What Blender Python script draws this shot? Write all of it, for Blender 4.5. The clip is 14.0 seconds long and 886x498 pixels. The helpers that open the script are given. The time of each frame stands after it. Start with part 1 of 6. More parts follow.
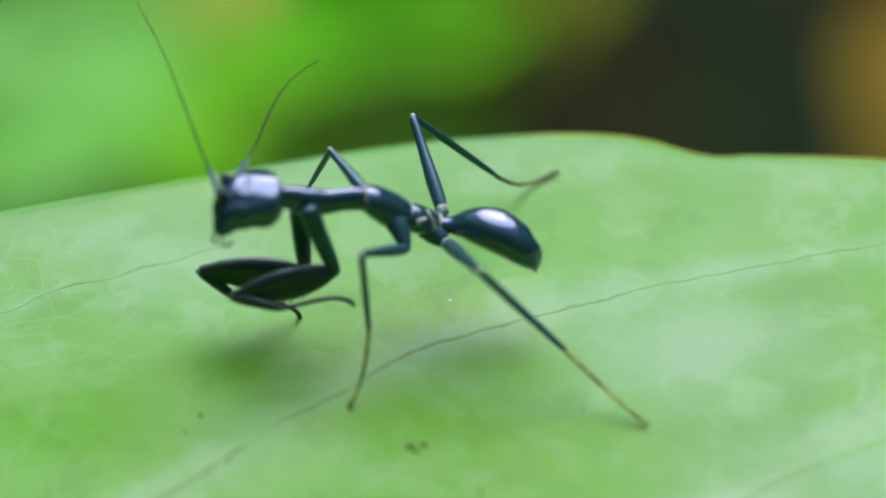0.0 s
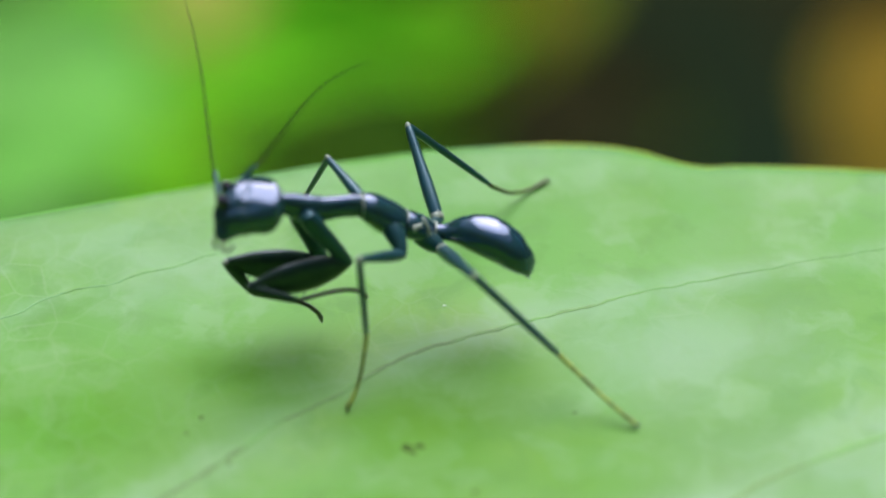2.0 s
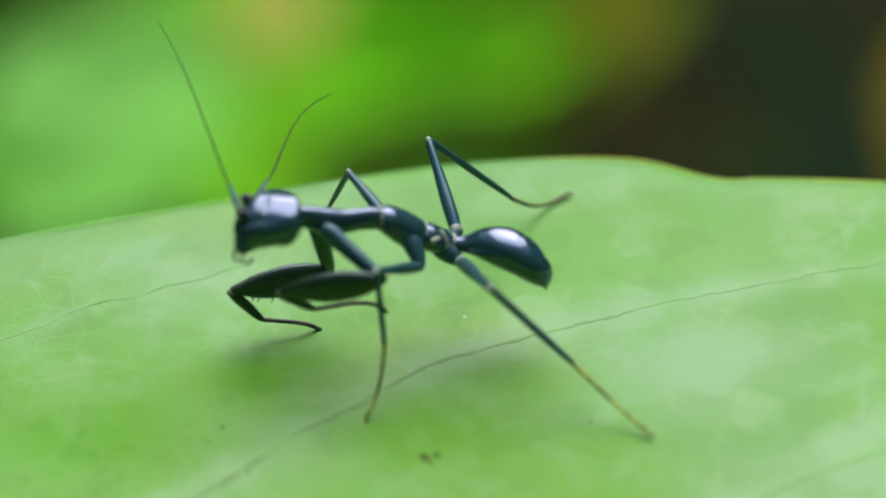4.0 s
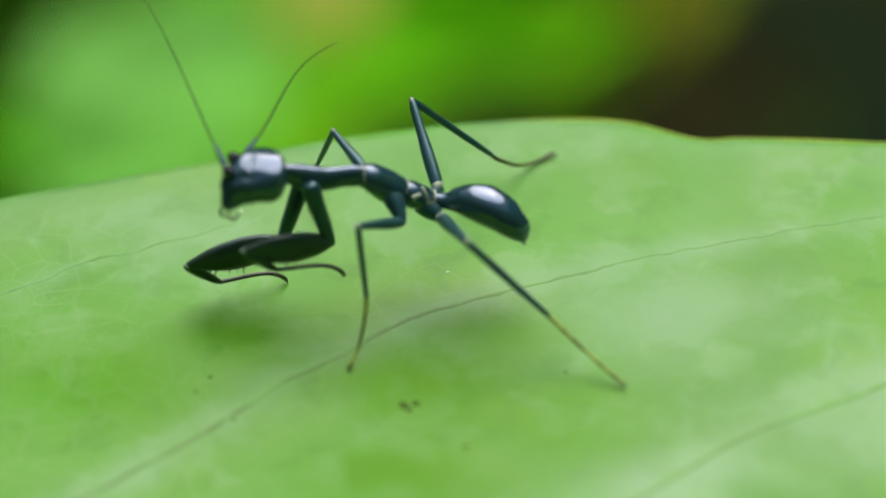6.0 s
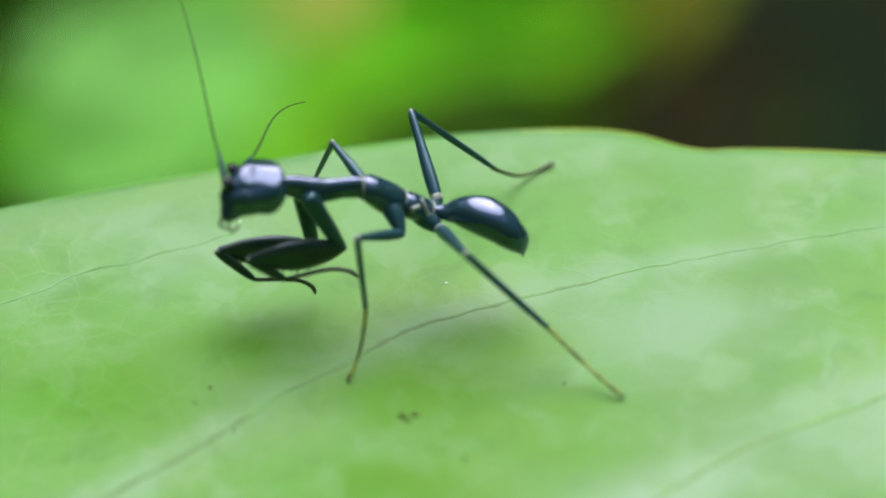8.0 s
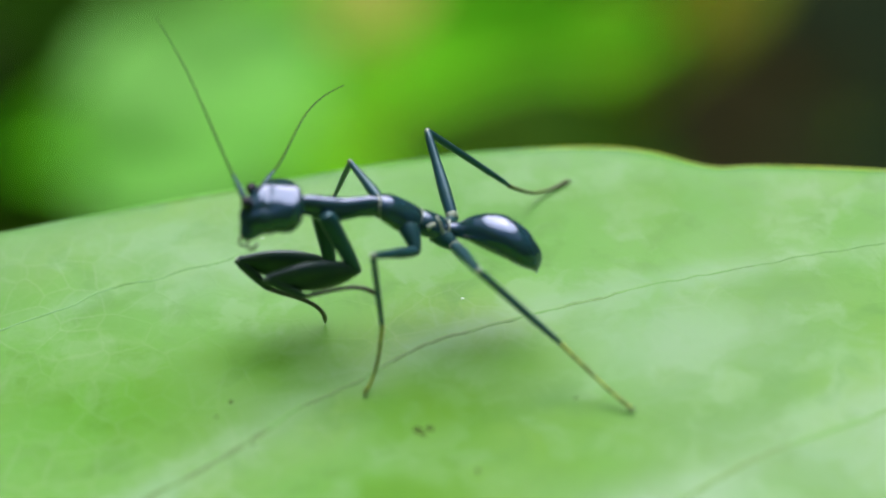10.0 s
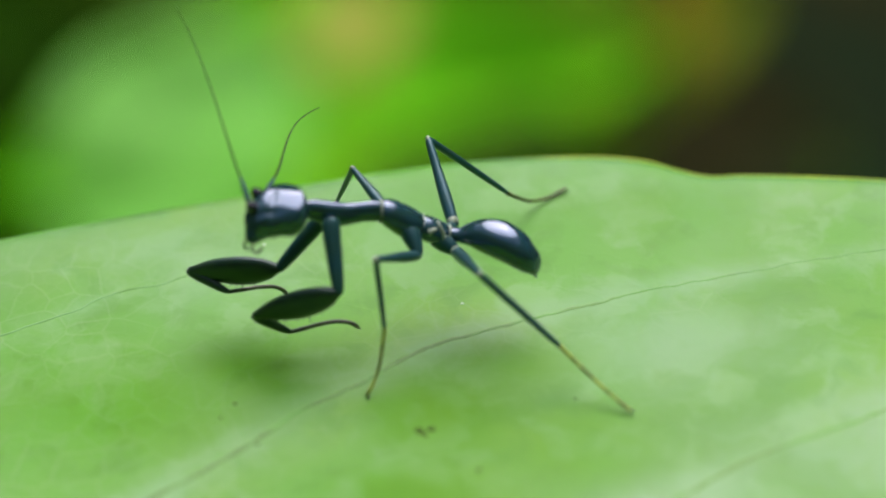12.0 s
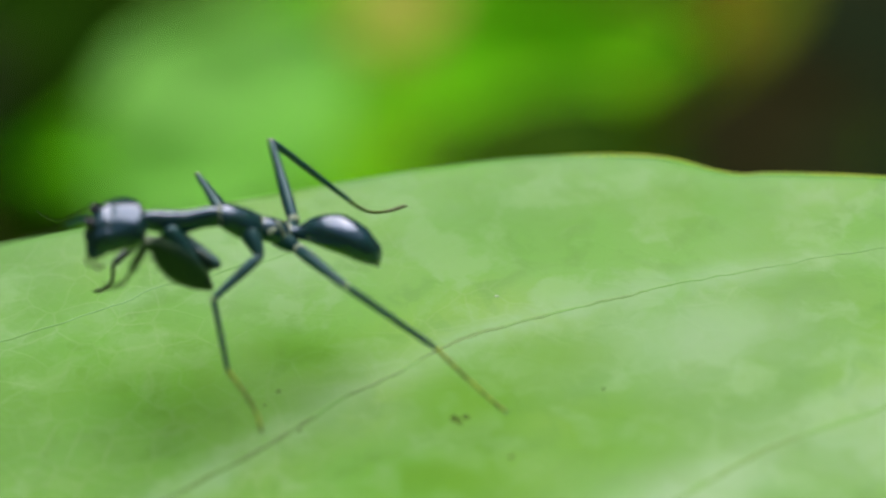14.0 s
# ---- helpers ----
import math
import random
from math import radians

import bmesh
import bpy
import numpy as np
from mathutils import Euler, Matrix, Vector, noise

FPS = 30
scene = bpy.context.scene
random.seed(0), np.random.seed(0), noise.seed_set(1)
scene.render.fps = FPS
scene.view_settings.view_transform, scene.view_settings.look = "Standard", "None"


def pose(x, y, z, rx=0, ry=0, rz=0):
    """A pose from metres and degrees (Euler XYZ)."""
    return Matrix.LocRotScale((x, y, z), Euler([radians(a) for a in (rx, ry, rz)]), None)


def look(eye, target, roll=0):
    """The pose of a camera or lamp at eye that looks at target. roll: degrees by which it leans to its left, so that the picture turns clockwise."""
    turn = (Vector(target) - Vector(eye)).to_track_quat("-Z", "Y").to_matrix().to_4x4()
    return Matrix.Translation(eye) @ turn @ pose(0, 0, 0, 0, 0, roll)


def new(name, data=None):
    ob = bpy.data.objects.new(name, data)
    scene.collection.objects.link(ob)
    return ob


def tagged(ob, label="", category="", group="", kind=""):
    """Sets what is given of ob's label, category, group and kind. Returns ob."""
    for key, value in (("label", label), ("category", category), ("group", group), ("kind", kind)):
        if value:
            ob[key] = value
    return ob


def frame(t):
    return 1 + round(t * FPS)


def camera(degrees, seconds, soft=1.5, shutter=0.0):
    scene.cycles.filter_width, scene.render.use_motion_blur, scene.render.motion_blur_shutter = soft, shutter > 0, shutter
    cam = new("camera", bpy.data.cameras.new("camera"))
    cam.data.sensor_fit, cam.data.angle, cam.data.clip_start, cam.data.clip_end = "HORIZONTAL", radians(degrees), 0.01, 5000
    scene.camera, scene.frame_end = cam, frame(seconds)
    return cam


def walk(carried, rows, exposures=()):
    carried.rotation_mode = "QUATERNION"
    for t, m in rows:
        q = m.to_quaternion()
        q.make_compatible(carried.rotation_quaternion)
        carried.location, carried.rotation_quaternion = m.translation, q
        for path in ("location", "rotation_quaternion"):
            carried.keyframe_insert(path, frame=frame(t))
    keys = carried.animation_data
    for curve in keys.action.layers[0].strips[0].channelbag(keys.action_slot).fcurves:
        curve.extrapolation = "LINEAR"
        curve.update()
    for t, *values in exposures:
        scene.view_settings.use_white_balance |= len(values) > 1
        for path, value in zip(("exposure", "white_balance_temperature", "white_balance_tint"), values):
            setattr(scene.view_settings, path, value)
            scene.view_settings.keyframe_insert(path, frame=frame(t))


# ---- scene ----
cam = camera(20.0, 14.0, soft=1.9, shutter=0.1)
PATH = [
    (0, look((0.00033, -0.06559, 0.05387), (0.00009, -0.00363, 0.00411), -0.54)),
    (0.5, look((-0.00010, -0.06582, 0.05390), (0.00013, -0.00381, 0.00421), -0.28)),
    (1, look((-0.00025, -0.06600, 0.05384), (0.00014, -0.00389, 0.00428), -0.18)),
    (1.5, look((-0.00031, -0.06636, 0.05408), (0.00017, -0.00422, 0.00456), -0.03)),
    (2, look((-0.00034, -0.06733, 0.05473), (0.00022, -0.00500, 0.00543), 0.00)),
    (2.5, look((-0.00016, -0.06791, 0.05493), (0.00014, -0.00526, 0.00604), -0.17)),
    (2.7, look((0.00002, -0.06800, 0.05502), (0.00007, -0.00526, 0.00624), -0.43)),
    (4.8, look((0.00263, -0.06899, 0.05573), (-0.00002, -0.00618, 0.00625), -1.74)),
    (5, look((0.00282, -0.06934, 0.05599), (0.00011, -0.00671, 0.00628), -1.79)),
    (5.5, look((0.00371, -0.07048, 0.05602), (0.00039, -0.00778, 0.00644), -2.32)),
    (6, look((0.00442, -0.07109, 0.05643), (0.00062, -0.00848, 0.00678), -2.64)),
    (6.5, look((0.00506, -0.07116, 0.05704), (0.00073, -0.00876, 0.00716), -2.98)),
    (7, look((0.00439, -0.07102, 0.05673), (0.00066, -0.00844, 0.00703), -2.59)),
    (7.5, look((0.00391, -0.07079, 0.05723), (0.00063, -0.00843, 0.00723), -2.20)),
    (8, look((0.00428, -0.07086, 0.05699), (0.00065, -0.00835, 0.00720), -2.47)),
    (10.5, look((0.00586, -0.07240, 0.05889), (0.00039, -0.00989, 0.00927), -3.66)),
    (11, look((0.00518, -0.07277, 0.05897), (0.00027, -0.01009, 0.00950), -3.25)),
    (11.5, look((0.00496, -0.07360, 0.05832), (0.00027, -0.01033, 0.00958), -3.12)),
    (12, look((0.00495, -0.07409, 0.05860), (0.00038, -0.01079, 0.00990), -3.01)),
    (12.5, look((0.00504, -0.07493, 0.05857), (0.00055, -0.01135, 0.01022), -2.97)),
    (13, look((0.00489, -0.07549, 0.05937), (0.00070, -0.01208, 0.01077), -2.74)),
    (13.5, look((0.00553, -0.07599, 0.05965), (0.00091, -0.01259, 0.01107), -2.93)),
    (13.7, look((0.00642, -0.07592, 0.05924), (0.00102, -0.01243, 0.01088), -3.15)),
    (13.8, look((0.00666, -0.07591, 0.05913), (0.00084, -0.01243, 0.01079), -3.31)),
    (13.9, look((0.00633, -0.07612, 0.06017), (0.00034, -0.01250, 0.01096), -3.44)),
    (14, look((0.00558, -0.07682, 0.06152), (-0.00054, -0.01300, 0.01153), -3.65)),
]
walk(cam, PATH, [
    (0.0, 0.32, 5650, 28), (1.5, 0.32, 5650, 28), (2.5, 0.31, 6100, 22), (5.0, 0.31, 6100, 22), (6.0, 0.17, 6550, 12), (7.0, 0.27, 6400, 16), (8.0, 0.35, 5900, 28),
    (10.5, 0.31, 6100, 21), (12.5, 0.25, 6350, 20), (13.5, 0.31, 6300, 20), (14.0, 0.15, 6650, 16)])

# ---- light ----
world = bpy.data.worlds.new("sky")
scene.world = world
world.use_nodes = True
sky = world.node_tree.nodes.new("ShaderNodeTexSky")
sky.sky_type, sky.sun_disc = "NISHITA", False
sky.sun_elevation, sky.sun_rotation = radians(57), radians(15)
sky.air_density, sky.dust_density, sky.ozone_density = 0.7, 6.0, 0.2
world.node_tree.links.new(sky.outputs[0], world.node_tree.nodes["Background"].inputs[0])
world.node_tree.nodes["Background"].inputs[1].default_value = 0.15
sun = new("sun", bpy.data.lights.new("sun", "SUN"))
sun.data.energy, sun.data.angle, sun.data.color = 2.7, radians(66), (1.0, 0.99, 0.96)
sun.matrix_world = look((0.14, 0.53, 0.84), (0, 0, 0))


# ---- materials ----
def leaning(t, where, value, slant):
    """A value that also rises along a direction of the thing, by so much a metre."""
    dot = t.nodes.new("ShaderNodeVectorMath")
    dot.operation = "DOT_PRODUCT"
    dot.inputs[1].default_value = slant
    t.links.new(where.outputs["Object"], dot.inputs[0])
    plus = t.nodes.new("ShaderNodeMath")
    plus.operation = "ADD"
    t.links.new(value, plus.inputs[0])
    t.links.new(dot.outputs["Value"], plus.inputs[1])
    return plus.outputs[0]


def material(name, color, roughness=0.5, second=None, scale=300.0, bump=0.0, bump_scale=2000.0, translucent=0.0,
             through_color=None, coat=0.0, specular=0.5, mix_low=0.4, mix_high=0.6, slant=None, worn=0.0, sheen_tone=(1, 1, 1)):
    """A surface with two colours mixed by noise, fine relief and, for leaves, light that shines through."""
    m = bpy.data.materials.new(name)
    m.use_nodes = True
    t = m.node_tree
    bsdf, out = t.nodes["Principled BSDF"], t.nodes["Material Output"]
    bsdf.inputs["Roughness"].default_value = roughness
    bsdf.inputs["Specular IOR Level"].default_value = specular
    bsdf.inputs["Specular Tint"].default_value = (*sheen_tone, 1)
    bsdf.inputs["Coat Weight"].default_value = coat
    bsdf.inputs["Coat Roughness"].default_value = 0.08
    where = t.nodes.new("ShaderNodeTexCoord")
    rgb = t.nodes.new("ShaderNodeRGB")
    rgb.outputs[0].default_value = (*color, 1)
    tone = rgb.outputs[0]
    if second:
        n = t.nodes.new("ShaderNodeTexNoise")
        n.inputs["Scale"].default_value, n.inputs["Detail"].default_value = scale, 5
        t.links.new(where.outputs["Object"], n.inputs["Vector"])
        span = t.nodes.new("ShaderNodeMapRange")
        span.inputs[1].default_value, span.inputs[2].default_value = mix_low, mix_high
        t.links.new(n.outputs[0], span.inputs[0])
        if slant:
            t.links.new(leaning(t, where, n.outputs[0], slant), span.inputs[0])
        if worn:
            dull = t.nodes.new("ShaderNodeMapRange")
            dull.inputs[1].default_value, dull.inputs[2].default_value = 0.35, 0.65
            dull.inputs[3].default_value, dull.inputs[4].default_value = roughness - worn, roughness + worn
            t.links.new(n.outputs[0], dull.inputs[0])
            t.links.new(dull.outputs[0], bsdf.inputs["Roughness"])
        mix = t.nodes.new("ShaderNodeMix")
        mix.data_type = "RGBA"
        mix.inputs[7].default_value = (*second, 1)
        t.links.new(span.outputs[0], mix.inputs[0])
        t.links.new(tone, mix.inputs[6])
        tone = mix.outputs[2]
    t.links.new(tone, bsdf.inputs["Base Color"])
    if bump:
        n = t.nodes.new("ShaderNodeTexNoise")
        n.inputs["Scale"].default_value, n.inputs["Detail"].default_value = bump_scale, 3
        t.links.new(where.outputs["Object"], n.inputs["Vector"])
        b = t.nodes.new("ShaderNodeBump")
        b.inputs["Strength"].default_value, b.inputs["Distance"].default_value = 0.6, bump
        t.links.new(n.outputs[0], b.inputs["Height"])
        t.links.new(b.outputs[0], bsdf.inputs["Normal"])
    if translucent:
        shine = t.nodes.new("ShaderNodeBsdfTranslucent")
        if through_color:
            shine.inputs[0].default_value = (*through_color, 1)
        else:
            t.links.new(tone, shine.inputs[0])
        both = t.nodes.new("ShaderNodeMixShader")
        both.inputs[0].default_value = translucent
        t.links.new(bsdf.outputs[0], both.inputs[1])
        t.links.new(shine.outputs[0], both.inputs[2])
        t.links.new(both.outputs[0], out.inputs[0])
    return m


def cloud(t, where, scale, detail, low, high, least=0.0, most=1.0):
    """Soft clouds of noise, spread to run from least to most."""
    n = t.nodes.new("ShaderNodeTexNoise")
    n.inputs["Scale"].default_value, n.inputs["Detail"].default_value = scale, detail
    t.links.new(where, n.inputs["Vector"])
    return spread(t, n.outputs[0], low, high, least, most)


def spread(t, value, low, high, least=0.0, most=1.0):
    span = t.nodes.new("ShaderNodeMapRange")
    for socket, number in zip(span.inputs[1:5], (low, high, least, most)):
        socket.default_value = number
    t.links.new(value, span.inputs[0])
    return span.outputs[0]


def times(t, a, b):
    node = t.nodes.new("ShaderNodeMath")
    node.operation = "MULTIPLY"
    t.links.new(a, node.inputs[0])
    t.links.new(b, node.inputs[1])
    return node.outputs[0]


def blended(t, base, tint, share):
    mix = t.nodes.new("ShaderNodeMix")
    mix.data_type = "RGBA"
    mix.inputs[7].default_value = (*tint, 1)
    t.links.new(share, mix.inputs[0])
    t.links.new(base, mix.inputs[6])
    return mix.outputs[2]


def leaf_material():
    """The waxy upper side of the perch leaf: pale and deep green clouds, a pale net of fine veins, a soft quilted gloss."""
    m = bpy.data.materials.new("waxy_leaf")
    m.use_nodes = True
    t = m.node_tree
    bsdf, out = t.nodes["Principled BSDF"], t.nodes["Material Output"]
    where = t.nodes.new("ShaderNodeTexCoord")
    place = where.outputs["Object"]
    warp = t.nodes.new("ShaderNodeTexNoise")
    warp.inputs["Scale"].default_value, warp.inputs["Detail"].default_value = 350, 4
    t.links.new(place, warp.inputs["Vector"])
    shift = t.nodes.new("ShaderNodeMix")
    shift.data_type = "VECTOR"
    shift.inputs[0].default_value = 0.0035
    t.links.new(place, shift.inputs[4])
    t.links.new(warp.outputs[1], shift.inputs[5])
    bent = shift.outputs[1]
    slight = t.nodes.new("ShaderNodeMix")
    slight.data_type = "VECTOR"
    slight.inputs[0].default_value = 0.0009
    t.links.new(place, slight.inputs[4])
    t.links.new(warp.outputs[1], slight.inputs[5])
    rgb = t.nodes.new("ShaderNodeRGB")
    rgb.outputs[0].default_value = (*LEAF_GREEN, 1)
    base = rgb.outputs[0]
    base = blended(t, base, LEAF_YELLOW, cloud(t, place, 75, 3, 0.46, 0.68, 0.0, 0.8))
    big = t.nodes.new("ShaderNodeTexNoise")
    big.inputs["Scale"].default_value, big.inputs["Detail"].default_value = 120, 4
    t.links.new(bent, big.inputs["Vector"])
    base = blended(t, base, LEAF_DEEP, spread(t, leaning(t, where, big.outputs[0], (-3, -4, 0)), 0.46, 0.68, 0.0, 0.8))
    base = blended(t, base, LEAF_PALE, cloud(t, bent, 430, 7, 0.50, 0.64, 0.0, 0.75))
    base = blended(t, base, LEAF_DEEP, cloud(t, bent, 560, 7, 0.48, 0.34, 0.0, 0.8))
    relief = []
    for cells, wide, strength in ((620.0, 0.05, 0.20), (1400.0, 0.12, 0.08)):
        net = t.nodes.new("ShaderNodeTexVoronoi")
        net.feature = "DISTANCE_TO_EDGE"
        net.inputs["Scale"].default_value = cells
        t.links.new(slight.outputs[1], net.inputs["Vector"])
        line = spread(t, net.outputs["Distance"], 0.0, wide, strength, 0.0)
        relief.append(line)
        patch = t.nodes.new("ShaderNodeTexNoise")
        patch.inputs["Scale"].default_value = 170
        t.links.new(place, patch.inputs["Vector"])
        some = spread(t, leaning(t, where, patch.outputs[0], (-9, -9, 0)), 0.50, 0.74)
        base = blended(t, base, LEAF_NET, times(t, line, some))
    # sky sheen and shade patches painted into the base colour and gloss
    pale_sheen = t.nodes.new("ShaderNodeAttribute")
    pale_sheen.attribute_name = "pale_sheen"
    base = blended(t, base, LEAF_SHEEN, times(t, pale_sheen.outputs["Fac"], cloud(t, bent, 300, 6, 0.34, 0.64, 0.25, 1.0)))
    fresh_shade = t.nodes.new("ShaderNodeAttribute")
    fresh_shade.attribute_name = "fresh_shade"
    base = blended(t, base, LEAF_FRESH_SHADE, times(t, fresh_shade.outputs["Fac"], cloud(t, bent, 260, 6, 0.36, 0.60, 0.25, 1.0)))
    t.links.new(base, bsdf.inputs["Base Color"])
    t.links.new(cloud(t, bent, 190, 6, 0.32, 0.68, 0.40, 0.56), bsdf.inputs["Roughness"])
    sheen = t.nodes.new("ShaderNodeMath")
    sheen.operation = "SUBTRACT"
    t.links.new(pale_sheen.outputs["Fac"], sheen.inputs[0])
    t.links.new(fresh_shade.outputs["Fac"], sheen.inputs[1])
    t.links.new(spread(t, sheen.outputs[0], -1, 1, 0.10, 0.58), bsdf.inputs["Specular IOR Level"])
    quilt = t.nodes.new("ShaderNodeTexNoise")
    quilt.inputs["Scale"].default_value, quilt.inputs["Detail"].default_value = 330, 3
    t.links.new(bent, quilt.inputs["Vector"])
    normal = None
    for height, depth in ((quilt.outputs[0], 0.00006), (relief[0], 0.00004), (relief[1], 0.00002)):
        b = t.nodes.new("ShaderNodeBump")
        b.inputs["Strength"].default_value, b.inputs["Distance"].default_value = 0.6, depth
        t.links.new(height, b.inputs["Height"])
        if normal:
            t.links.new(normal, b.inputs["Normal"])
        normal = b.outputs[0]
    t.links.new(normal, bsdf.inputs["Normal"])
    shine = t.nodes.new("ShaderNodeBsdfTranslucent")
    shine.inputs[0].default_value = (0.22, 0.55, 0.02, 1)
    both = t.nodes.new("ShaderNodeMixShader")
    both.inputs[0].default_value = 0.22
    t.links.new(bsdf.outputs[0], both.inputs[1])
    t.links.new(shine.outputs[0], both.inputs[2])
    t.links.new(both.outputs[0], out.inputs[0])
    return m


LEAF_GREEN, LEAF_YELLOW, LEAF_DEEP = (0.086, 0.33, 0.014), (0.138, 0.345, 0.005), (0.062, 0.258, 0.002)
# pale sky sheen, and a fresh green that carries the mantis's shade
LEAF_SHEEN, LEAF_FRESH_SHADE = (0.168, 0.380, 0.150), (0.090, 0.288, 0.002)
LEAF_PALE, LEAF_NET = (0.155, 0.38, 0.090), (0.30, 0.48, 0.20)
LEAF = leaf_material()
VEIN = material("leaf_vein", (0.105, 0.290, 0.030), 0.5, (0.110, 0.350, 0.036), 420, 0.00003, 1500, specular=0.5, translucent=0.1, mix_low=0.44, mix_high=0.56)
MAIN_VEIN = material("main_leaf_vein", (0.090, 0.240, 0.028), 0.5, (0.110, 0.350, 0.036), 420, 0.00003, 1500, specular=0.5, translucent=0.1, mix_low=0.42, mix_high=0.58, slant=(9, 0, 0))
PALE_VEIN = material("pale_leaf_vein", (0.13, 0.36, 0.07), 0.5, (0.07, 0.25, 0.012), 380, 0.00003, 1500, specular=0.35, mix_low=0.42, mix_high=0.58)
MARGIN = material("leaf_margin", (0.55, 0.70, 0.04), 0.4, (0.40, 0.62, 0.04), 200, translucent=0.45)
SCAB = material("leaf_scab", (0.035, 0.070, 0.010), 0.8, (0.08, 0.17, 0.02), 4000, specular=0.1)
PALE = material("pale_fleck", (0.46, 0.66, 0.36), 0.6, (0.5, 0.66, 0.4), 4000)
CHITIN = material("black_chitin", (0.016, 0.054, 0.046), 0.08, (0.014, 0.052, 0.064), 1500, 0.00002, 1700, coat=0.7, specular=1.0, worn=0.03, sheen_tone=(0.46, 0.60, 1.0))
LIMB = material("dark_limb", (0.012, 0.058, 0.068), 0.28, (0.016, 0.060, 0.054), 1500, 0.000004, 6000, specular=0.6, sheen_tone=(0.6, 0.88, 1.0))
FORE = material("olive_black_foreleg", (0.012, 0.036, 0.022), 0.34, (0.020, 0.046, 0.022), 1800, 0.000006, 5000, specular=0.5, sheen_tone=(0.75, 0.9, 1.0))
TOE = material("dusky_tarsus", (0.030, 0.042, 0.030), 0.4, (0.06, 0.072, 0.040), 1500, specular=0.5)
SHIN = material("olive_tarsus", (0.36, 0.50, 0.05), 0.5, (0.15, 0.22, 0.03), 1200, translucent=0.25)
IVORY = material("ivory_joint", (0.34, 0.43, 0.32), 0.5, (0.13, 0.18, 0.10), 2600)
DUSK = material("dark_olive_tarsus", (0.09, 0.13, 0.02), 0.5, (0.04, 0.05, 0.015), 1200)
HORN = material("horn_mouthpart", (0.10, 0.10, 0.04), 0.4, (0.03, 0.035, 0.02), 5000)
EYE = material("compound_eye", (0.008, 0.012, 0.020), 0.2, (0.012, 0.014, 0.020), 2500, 0.000003, 30000)
FEELER = material("antenna_brown", (0.014, 0.026, 0.006), 0.55, (0.03, 0.045, 0.010), 3000, specular=0.2)
# BRIGHT, DEEP and OLIVE put sunlight and shade into the leaf green
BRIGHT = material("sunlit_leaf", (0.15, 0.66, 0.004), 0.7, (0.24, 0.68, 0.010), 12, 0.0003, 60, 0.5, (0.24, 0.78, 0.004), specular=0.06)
PALE_LEAF = material("pale_leaf", (0.185, 0.62, 0.065), 0.6, (0.15, 0.60, 0.03), 14, 0.0003, 60, 0.3)
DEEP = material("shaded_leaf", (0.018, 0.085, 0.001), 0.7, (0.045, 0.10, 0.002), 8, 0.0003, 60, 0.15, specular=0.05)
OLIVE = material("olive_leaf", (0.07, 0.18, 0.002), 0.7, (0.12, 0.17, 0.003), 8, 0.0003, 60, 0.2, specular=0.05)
DRY = material("dry_leaf", (0.40, 0.57, 0.08), 0.7, (0.50, 0.53, 0.08), 20, 0.0005, 50, 0.3, specular=0.1)
# a darker withered brown, the undergrowth's shade mixed into the colour
SHADED_BROWN = material("shaded_brown_leaf", (0.028, 0.025, 0.007), 0.8, (0.016, 0.024, 0.006), 20, 0.0005, 50, 0.1, specular=0.05)
BROWN = material("withered_leaf", (0.26, 0.17, 0.014), 0.7, (0.17, 0.16, 0.012), 20, 0.0005, 50, 0.2, specular=0.05)
STALK = material("leaf_stalk", (0.05, 0.10, 0.02), 0.6, (0.10, 0.11, 0.03), 60, 0.0002, 300)
SHRUB = material("dark_shrub", (0.020, 0.050, 0.010), 0.7, (0.05, 0.085, 0.018), 3, 0.06, 8, specular=0.1)
# near black, since the shade below the leaves is in the soil colour
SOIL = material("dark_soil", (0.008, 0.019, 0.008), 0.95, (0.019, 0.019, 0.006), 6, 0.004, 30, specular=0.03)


# ---- mesh helpers (millimetres in, metres out) ----
MM = 0.001


def mm(x, y, z, rx=0, ry=0, rz=0):
    """pose() in millimetres and degrees."""
    return pose(x * MM, y * MM, z * MM, rx, ry, rz)


def mesh_of(name, bm, mat, smooth=True):
    bmesh.ops.recalc_face_normals(bm, faces=bm.faces)
    me = bpy.data.meshes.new(name)
    bm.to_mesh(me)
    bm.free()
    me.materials.append(mat)
    if smooth:
        me.polygons.foreach_set("use_smooth", [True] * len(me.polygons))
    return me


def part(name, bm, mat, parent, label="", origin=None):
    """Links a bmesh as one mesh under its thing; origin: the place of its own origin, in millimetres."""
    if origin:
        bmesh.ops.translate(bm, verts=bm.verts, vec=-Vector(origin) * MM)
    ob = new(name, mesh_of(name, bm, mat))
    ob.parent = parent
    if origin:
        ob.location = Vector(origin) * MM
    if label:
        tagged(ob, label)
    return ob


def smooth_line(points, steps):
    """A Catmull-Rom line through points of any width, with that many stations a span."""
    p = np.array(points, float)
    p = np.vstack([2 * p[0] - p[1], p, 2 * p[-1] - p[-2]])
    out = []
    for i in range(1, len(p) - 2):
        a, b, c, d = p[i - 1:i + 3]
        for k in range(steps):
            s = k / steps
            out.append(0.5 * (2 * b + (c - a) * s + (2 * a - 5 * b + 4 * c - d) * s * s + (3 * b - a - 3 * c + d) * s ** 3))
    out.append(p[-2])
    return np.array(out)


